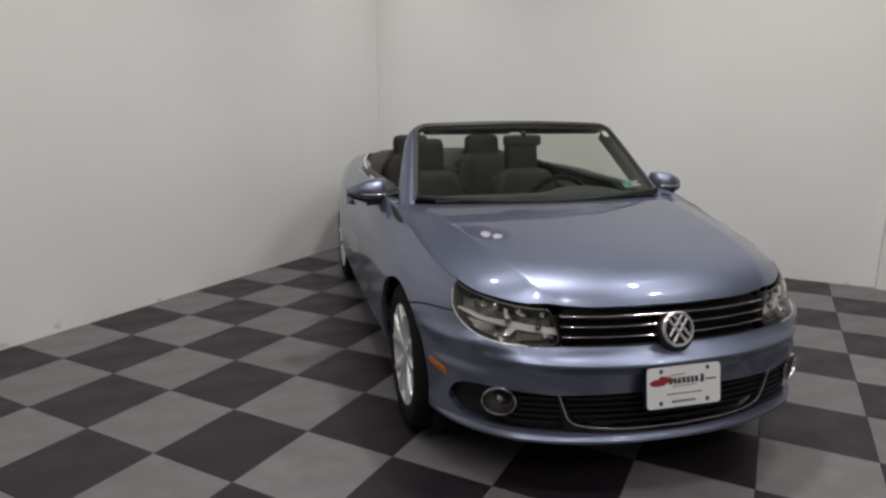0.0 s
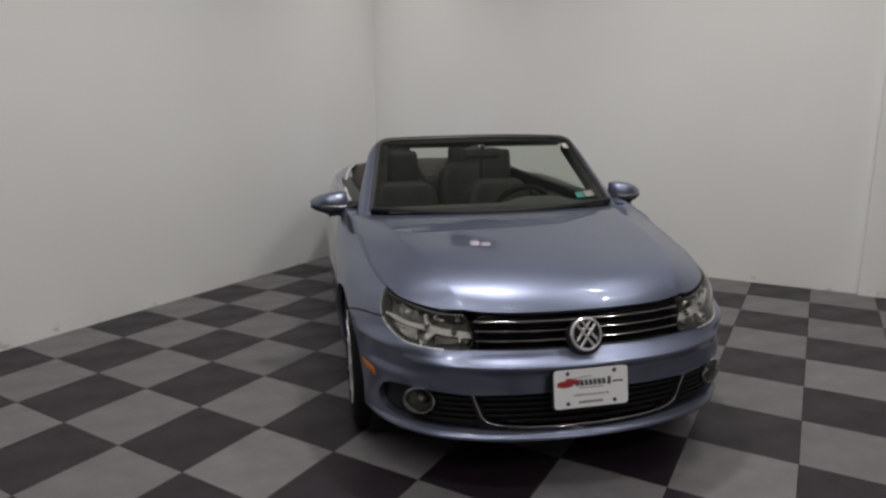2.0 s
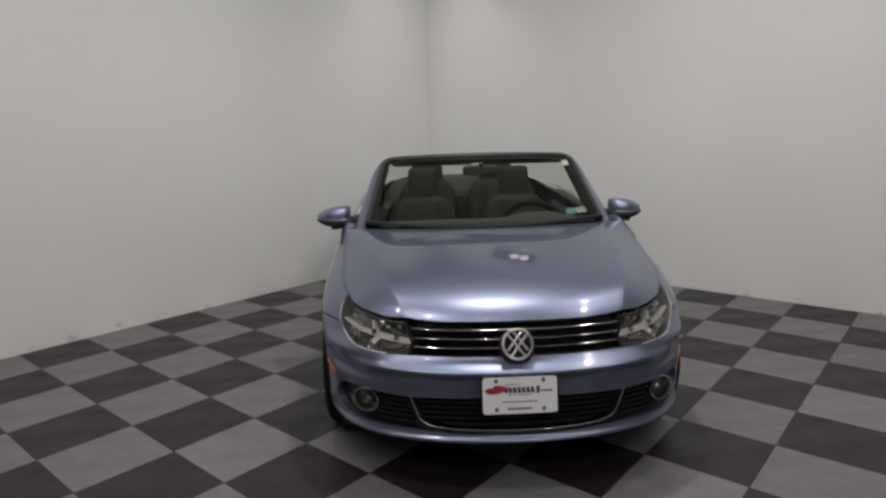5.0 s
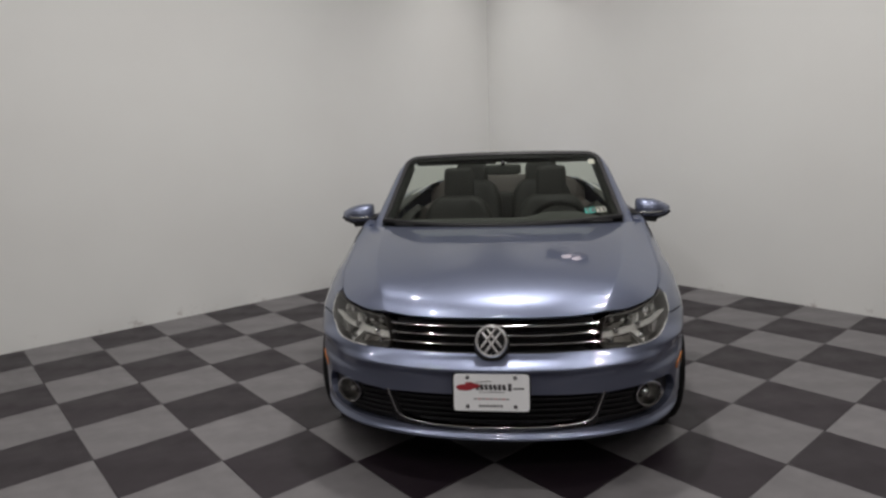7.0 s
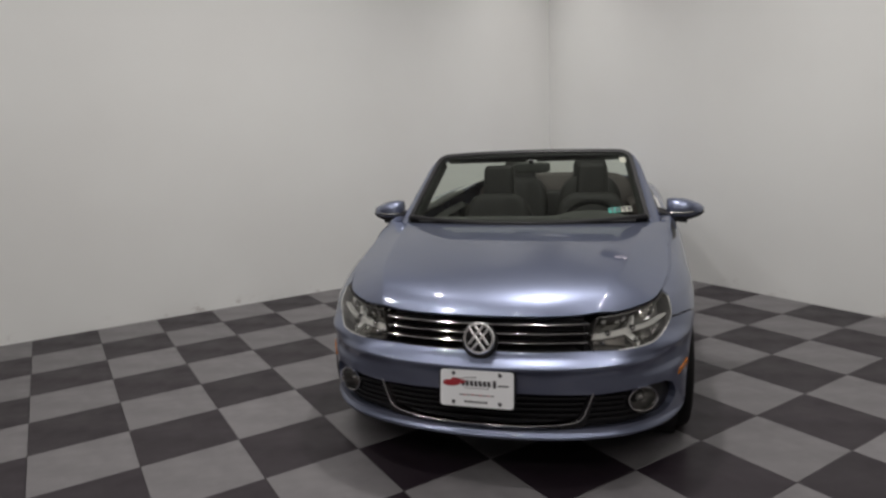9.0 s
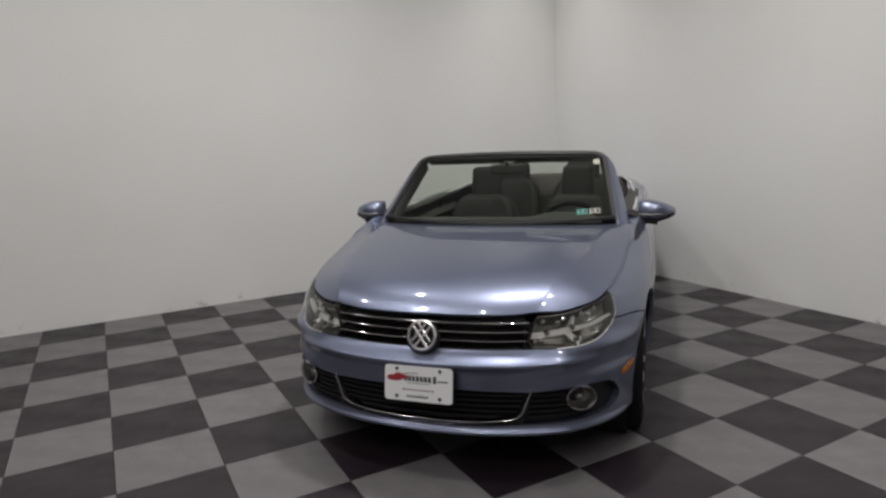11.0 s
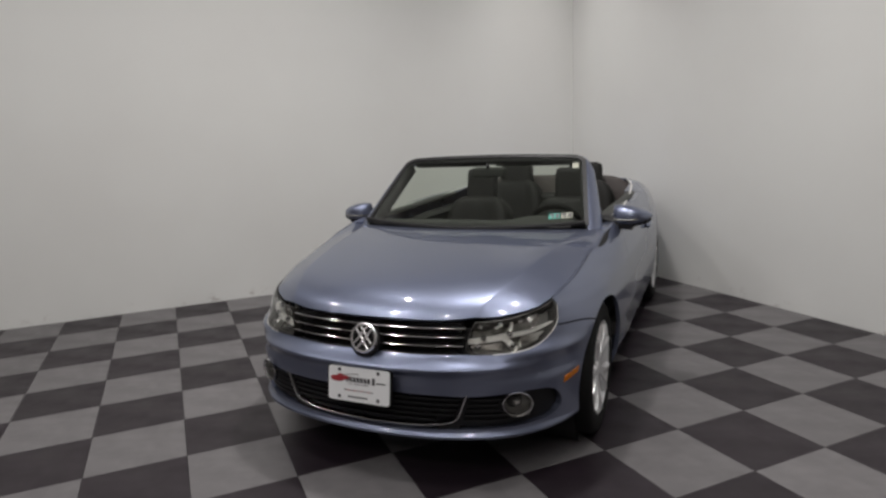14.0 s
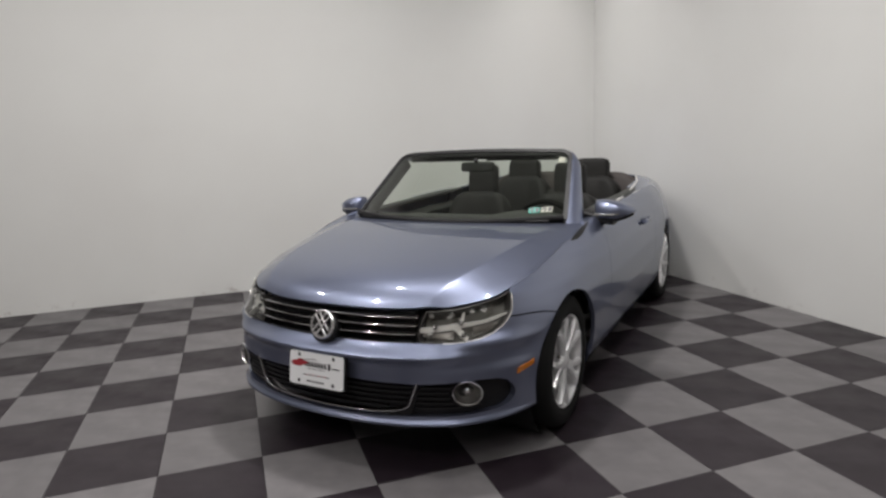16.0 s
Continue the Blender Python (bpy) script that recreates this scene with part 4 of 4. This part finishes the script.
# mirrors
def side_mirror(s):
    m = new("side_mirror")
    m.parent = car
    m.matrix_local = pose(1.46, s * 0.868, 0.932)
    prof = [(-0.095, 0.03, 0.046, 0.01), (-0.092, 0.07, 0.060, 0.0), (-0.06, 0.105, 0.064, -0.005), (0.0, 0.115, 0.058, 0.0), (0.05, 0.105, 0.042, 0.012), (0.085, 0.075, 0.024, 0.03), (0.105, 0.03, 0.008, 0.045)]
    bm = bmesh.new()
    rings = []
    for y, dx, h, x0 in prof:
        ring = []
        for k in range(20):
            a = 2 * math.pi * k / 20
            c, q = math.cos(a), math.sin(a)
            ring.append(bm.verts.new((x0 + 0.02 + dx * 0.75 * math.copysign(abs(c) ** 0.8, c) * (1 if c < 0 else 0.55), s * y, h * math.copysign(abs(q) ** 0.8, q))))
        rings.append(ring)
    for p, q in zip(rings, rings[1:]):
        for k in range(20):
            bm.faces.new((p[k], p[(k + 1) % 20], q[(k + 1) % 20], q[k]))
    bm.faces.new(rings[0])
    bm.faces.new(rings[-1])
    bmesh.ops.recalc_face_normals(bm, faces=bm.faces[:])
    part("housing", smooth(bm, 60), M_PAINT, m)
    part("foot", sweep(spline([(0.02, s * -0.150, -0.014), (0.005, s * -0.10, -0.026), (0.0, s * -0.05, -0.042), (0.0, s * 0.01, -0.050)], 12), round_section(0.12, 0.046, power=3)), M_BLACK, m)


both(side_mirror)

# ---- the car's cabin ----
def slab(x0, x1, y0, y1, z0, z1, b=0.03):
    return box(x0, x1, y0, y1, z0, z1, b, 3)


def cushion(w, d, h, lobes=0.0, seg=18, power=3.2):
    """A padded block: width along Y, depth along X, height along Z, with swollen faces."""
    bm = bmesh.new()
    bmesh.ops.create_cube(bm, size=2.0)
    bmesh.ops.subdivide_edges(bm, edges=bm.edges[:], cuts=7, use_grid_fill=True)
    for v in bm.verts:
        x, y, z = v.co
        r = (abs(x) ** power + abs(y) ** power + abs(z) ** power) ** (1 / power)
        x, y, z = x / r, y / r, z / r
        bulge = 1 + lobes * (abs(y) > 0.62)
        v.co = (x * d / 2 * bulge, y * w / 2, z * h / 2)
    for f in bm.faces:
        f.smooth = True
    return bm


part("cabin_floor", box(1.25, 3.5, -0.74, 0.74, 0.26, 0.30, 0.01), M_DASH, car)
part("firewall", box(1.22, 1.26, -0.72, 0.72, 0.27, 0.84, 0.005), M_BLACK, car)
rows = []
bm = bmesh.new()
for k in range(33):
    y = -0.665 + 1.33 * k / 32
    z = 1.040 - 0.012 * (y / 0.45) ** 2 - 0.10 * max(0.0, (abs(y) - 0.46) / 0.20) ** 2
    rows.append([bm.verts.new(p) for p in ((3.20, y, 0.35), (3.23, y, 0.80), (3.245, y, z - 0.03), (3.262, y, z - 0.006), (3.29, y, z), (3.33, y, z - 0.008), (3.37, y, z - 0.03), (3.39, y, z - 0.06), (3.39, y, 0.35))])
for p, q in zip(rows, rows[1:]):
    for k in range(8):
        bm.faces.new((p[k], p[k + 1], q[k + 1], q[k]))
bmesh.ops.recalc_face_normals(bm, faces=bm.faces[:])
part("rear_bulkhead", smooth(bm, 60), M_TRIM, car, "grey brown padded panel behind the rear seats")

# dashboard: a padded top with a hood over the instruments, vents and a centre stack
dash = new("dashboard")
dash.parent = car
dash_line = [(1.26, 0.862), (1.34, 0.886), (1.45, 0.892), (1.55, 0.884), (1.62, 0.860), (1.65, 0.81), (1.64, 0.72), (1.60, 0.60), (1.50, 0.54), (1.30, 0.55)]
bm = bmesh.new()
rings = []
for k in range(25):
    y = -0.70 + 1.40 * k / 24
    hood_up = 0.030 * math.exp(-((y + 0.36) / 0.17) ** 4)
    back = 0.05 * (y / 0.7) ** 2
    rings.append([bm.verts.new((x - back * 0.4 + (0.03 * math.exp(-((y + 0.36) / 0.17) ** 4) if 1.5 < x else 0), y, z + (hood_up if 0.85 < z and x > 1.4 else 0))) for x, z in dash_line])
for p, q in zip(rings, rings[1:]):
    for k in range(len(dash_line)):
        m = (k + 1) % len(dash_line)
        bm.faces.new((p[k], p[m], q[m], q[k]))
bm.faces.new(rings[0])
bm.faces.new(rings[-1][::-1])
bmesh.ops.recalc_face_normals(bm, faces=bm.faces[:])
part("dash_top", smooth(bm, 50), M_DASH, dash)
part("instruments", slab(1.655, 1.668, -0.50, -0.22, 0.74, 0.85, 0.004), M_GLOSS, dash)
part("centre_stack", slab(1.60, 1.70, -0.13, 0.13, 0.42, 0.83, 0.02), M_GLOSS, dash)
for y in (-0.62, -0.07, 0.07, 0.62):
    part("vent", lathe([(0.040, 0.0), (0.044, 0.012), (0.036, 0.018), (0.03, 0.008)], 24, "X"), M_STRIP, dash).matrix_local = pose(1.655, y, 0.79)
part("centre_console", slab(1.60, 2.55, -0.11, 0.11, 0.28, 0.55, 0.03), M_DASH, car)
part("gear_lever", lathe([(0.012, 0.0), (0.010, 0.08), (0.024, 0.10), (0.028, 0.125), (0.018, 0.15), (0.001, 0.155)], 20, "Z"), M_STRIP, car).matrix_local = pose(1.86, 0, 0.545, 0, -12, 0)

# steering wheel on the car's left
steer = new("steering_wheel")
steer.parent = car
steer.matrix_local = pose(1.86, -0.36, 0.775, 0, -24, 0)
ring = [(0, 0.185 * math.cos(a), 0.185 * math.sin(a)) for a in np.linspace(0, 2 * math.pi, 49)[:-1]]
part("wheel_rim", sweep(ring, round_section(0.034, 0.030, power=2), up=(1, 0, 0), closed=True), M_SEAT, steer)
part("airbag_cover", cushion(0.17, 0.07, 0.15), M_SEAT, steer)
for a in (8, 172, 270):
    c, q = math.cos(radians(a)), math.sin(radians(a))
    part("spoke", sweep([(0.0, 0.05 * c, 0.05 * q), (-0.004, 0.12 * c, 0.12 * q), (0.0, 0.182 * c, 0.182 * q)], round_section(0.045, 0.018), up=(1, 0, 0)), M_STRIP if a == 270 else M_DASH, steer)


def seat(name, x, y, wide, floor_z, back_h, head_top, lean):
    """A seat whose backrest stands over x, with its headrest's top at head_top."""
    st = new(name)
    st.parent = car
    st.matrix_local = pose(x, y, floor_z)
    base = cushion(wide, 0.56, 0.20, 0.06)
    bmesh.ops.transform(base, matrix=pose(-0.24, 0, 0.16, 0, -6, 0), verts=base.verts)
    part("cushion", base, M_SEAT, st)
    back = cushion(wide, 0.17, back_h, 0.25, power=5.0)
    for v in back.verts:
        v.co.y *= 1 - 0.28 * max(0, v.co.z / (back_h / 2)) ** 2
    bmesh.ops.transform(back, matrix=pose(0.06, 0, 0.22, 0, lean, 0) @ Matrix.Translation((0, 0, back_h / 2)), verts=back.verts)
    part("backrest", back, M_SEAT, st)
    top_z = head_top - floor_z
    hx = 0.06 + math.tan(radians(lean)) * (top_z - 0.335)
    head = cushion(0.265 if name == "rear_seat" else 0.215, 0.11, 0.25, 0.0, power=7.0)
    bmesh.ops.transform(head, matrix=pose(hx, 0, top_z - 0.125, 0, lean * 0.6, 0), verts=head.verts)
    part("headrest", head, M_SEAT, st)
    for d in (-0.055, 0.055):
        part("headrest_post", sweep([(hx - 0.03, d, top_z - 0.24), (hx - 0.005, d, top_z - 0.15)], round_section(0.012, 0.012, power=2)), M_CHROME, st)


for s in (1, -1):
    seat("front_seat", 2.20, s * 0.335, 0.50, 0.29, 0.45, 1.150, 15)
    seat("rear_seat", 2.96, s * 0.29, 0.50, 0.36, 0.44, 1.148, 14)
part("seat_divider", slab(3.02, 3.22, -0.10, 0.10, 0.5, 0.90, 0.03), M_SEAT, car)

# inner rear-view mirror and sun visors under the header
mirror_in = new("rear_view_mirror")
mirror_in.parent = car
mirror_in.matrix_local = pose(1.580, -0.012, 1.174)
part("shell", cushion(0.215, 0.05, 0.062, power=6.0), M_DASH, mirror_in)
part("stem", sweep([(-0.03, 0, 0.045), (-0.01, 0, 0.02), (0.0, 0, 0.0)], round_section(0.024, 0.02)), M_BLACK, mirror_in)
part("glass", box(0.0235, 0.0265, -0.097, 0.097, -0.022, 0.022, 0.001), M_MIRROR, mirror_in)
for s in (1, -1):
    v = box(-0.06, 0.06, -0.235, 0.235, -0.010, 0.010, 0.008, 2)
    bmesh.ops.transform(v, matrix=pose(1.700, s * 0.268, 1.234, 0, -22, s * 3), verts=v.verts)
    part("sun_visor", v, M_DASH, car)

# stickers on the inside of the glass
for name, a0, a1, b0, b1, mat, label in (("inspection_sticker", -0.785, -0.70, 0.155, 0.220, M_TEAL, "teal inspection sticker"), ("inspection_sticker", -0.88, -0.795, 0.155, 0.220, M_PALE, "pale inspection sticker with dark print"),
                                         ("corner_sticker", -0.93, -0.87, 0.81, 0.885, M_PALE, "small white sticker in the glass corner")):
    st = part(name, patch(screen, [(a0, b0), (a1, b0), (a1, b1), (a0, b1)], [], 0.05, 0, 0.0008, -0.001), mat, sc, label)
    if name == "inspection_sticker":
        for f0, f1, g0, g1 in ((0.08, 0.38, 0.15, 0.85), (0.55, 0.9, 0.5, 0.9), (0.55, 0.75, 0.1, 0.4)):
            q = [(a0 + (a1 - a0) * f, b0 + (b1 - b0) * g) for f, g in ((f0, g0), (f1, g0), (f1, g1), (f0, g1))]
            part("print_bar", patch(screen, q, [], 0.05, 0, 0.0004, 0.0003), M_INK, st)

# wipers lying on the scuttle
for y0, y1, yb in ((-0.60, 0.02, -0.42), (-0.02, 0.58, 0.20)):
    pts = [(float(1.118 + 0.19 * y ** 2), y, float(0.897 + 0.02 * y ** 2)) for y in np.linspace(y0, y1, 14)]
    w = new("wiper")
    w.parent = car
    part("blade", sweep(pts, round_section(0.012, 0.018)), M_BLACK, w)
    part("arm", sweep([(1.105 + 0.19 * yb ** 2, yb, 0.892), (1.112 + 0.19 * ((yb + y1) / 2) ** 2, (yb + y1) / 2, 0.908), (1.116 + 0.19 * (y1 - 0.15) ** 2, y1 - 0.15, 0.910)], round_section(0.016, 0.012)), M_BLACK, w)


# side mirror details
for m in [o for o in car.children if o.name.startswith("side_mirror")]:
    s = 1 if m.location.y > 0 else -1
    low = [(0.016 + 0.02 * k, s * y, z) for y, z, k in ((-0.098, -0.042, 0), (-0.05, -0.048, -0.6), (0.0, -0.042, -0.6), (0.05, -0.030, 0), (0.086, -0.016, 1.2))]
    part("lower_cover", sweep(spline(low, 16), lambda f: round_section(0.160 - 0.105 * f, 0.050 - 0.034 * f, power=3)), M_BLACK, m, "black lower cover of the mirror")
    line = [(-0.062 + 0.02 * k, s * y, z) for y, z, k in ((-0.085, -0.010, 0), (-0.03, -0.012, -0.6), (0.03, -0.010, 0.6), (0.08, -0.002, 3.0))]
    part("indicator", sweep(spline(line, 16), round_section(0.012, 0.009)), M_INLAMP, m, "slim grey indicator strip")
    part("mirror_glass", lathe([(0.001, 0.0), (0.045, 0.0), (0.045, 0.003), (0.001, 0.003)], 24, "X"), M_MIRROR, m).matrix_local = pose(0.085, s * -0.02, 0.0)

# print on the number plate: a red swoosh, bars for the words, four bolts
def on_plate(name, y0, y1, z0, z1, mat, b=0.0008):
    return part(name, box(-0.0092, -0.0078, y0, y1, z0, z1, b, 1), mat, plate)


# the car's right is on the reader's left
for y0, z0, w, h in ((0.105, 0.020, 0.070, 0.026), (0.070, 0.026, 0.050, 0.020), (0.088, 0.036, 0.034, 0.012)):
    blob = cushion(w, 0.0022, h, power=2.2)
    bmesh.ops.transform(blob, matrix=Matrix.Translation((-0.0084, y0, z0)), verts=blob.verts)
    part("red_swoosh", blob, M_RED, plate, "dark red printed swoosh")
part("printed_curve", sweep([(-0.0085, y, 0.034 + 0.012 * math.sin((0.09 - y) * 18)) for y in np.linspace(0.09, 0.0, 12)], round_section(0.0025, 0.004), up=(-1, 0, 0)), M_INK, plate)
for k in range(7):
    y = 0.064 - k * 0.0178
    letter = on_plate("letter_bar", -0.0068, 0.0068, -0.011, 0.012, M_INK)
    letter.matrix_local = pose(0, y - 0.008, 0.021, -14, 0, 0)
on_plate("letter_bar", -0.080, -0.066, 0.007, 0.037, M_INK)
on_plate("letter_bar", -0.130, -0.086, 0.014, 0.020, M_INK)
on_plate("line_bar", -0.050, 0.050, 0.001, 0.0035, M_INK)
for k in range(9):
    y = 0.070 - k * 0.016
    on_plate("line_bar", y - 0.0125, y, -0.028, -0.023, M_RED if k % 2 else M_INK)
for k in range(7):
    y = 0.050 - k * 0.014
    on_plate("line_bar", y - 0.0105, y, -0.058, -0.049, M_INK)
for y in (-0.095, 0.095):
    for z in (-0.056, 0.060):
        part("bolt", lathe([(0.008, 0.002), (0.008, -0.001), (0.005, -0.004), (0.001, -0.0045)], 12, "X"), M_INK, plate).matrix_local = pose(-0.0085, y, z)


# ---- lamps of the room ----
# a fixture for each entry of LAMPS, the added fill lamps included
for lx, ly, power, size in LAMPS:
    lamp = new("ceiling_lamp")
    lamp.matrix_world = pose(lx, ly, CEIL - 0.035)
    tagged(lamp, "unseen round white ceiling lamp with a metal rim", "lamp", "ceiling lamps")
    r = size / 2
    part("rim", lathe([(r + 0.004, -0.002), (r + 0.03, 0.0), (r + 0.035, 0.02), (r + 0.03, 0.034)], 32, "Z"), M_LAMP, lamp)
    part("back", lathe([(r + 0.01, 0.012), (0.001, 0.013)], 32, "Z"), M_LAMP, lamp)

# a twin lamp high on the wall behind the car
wl = new("wall_lamp")
wl.matrix_world = pose(WALL_X, 0.86, 2.80)
tagged(wl, "dark wall lamp box with two pale round heads", "lamp")
part("box", box(-0.07, 0.0, -0.30, 0.30, -0.030, 0.20, 0.012), M_GLOSS, wl)
M_GLOW = material("lamp_head_glow", (0.8, 0.75, 0.75), 0.4)
bsdf(M_GLOW).inputs["Emission Color"].default_value = (1.0, 0.84, 0.87, 1)
bsdf(M_GLOW).inputs["Emission Strength"].default_value = 2.3
for y in (-0.20, -0.05):
    part("head", lathe([(0.048, 0.0), (0.055, -0.05), (0.045, -0.07), (0.001, -0.075)], 24, "X"), M_GLOW, wl).matrix_local = pose(-0.07, y, 0.02)

# ---- floor tiles ----
def tile_mesh(mat, w, d):
    bm = box(0.001, w - 0.001, 0.001, d - 0.001, -0.004, 0.0)
    bmesh.ops.bevel(bm, geom=[e for e in bm.edges if all(v.co.z > -0.001 for v in e.verts)], offset=0.0012, segments=1, affect="EDGES")
    me = bpy.data.meshes.new("tile")
    bm.to_mesh(me)
    bm.free()
    me.materials.append(mat)
    return me


TILES = [tile_mesh(M_DARK, TILE, TILE), tile_mesh(M_LIGHT, TILE, TILE)]
rest = {0: bmesh.new(), 1: bmesh.new()}
for i in range(-15, 10):
    for j in range(-17, 5):
        kind = (i + j) % 2
        if i >= -7 and j >= -12:
            ob = new("tile", TILES[kind])
            ob.parent = floor
            ob.location = (i * TILE, j * TILE, 0)
        else:
            bmesh.ops.create_cube(rest[kind], size=1.0, matrix=Matrix.Translation(((i + 0.5) * TILE, (j + 0.5) * TILE, -0.002)) @ Matrix.Diagonal((TILE - 0.002, TILE - 0.002, 0.004, 1)))
for kind, mat in ((0, M_DARK), (1, M_LIGHT)):
    tagged(part("far_tiles", rest[kind], mat, floor), kind="stuff")
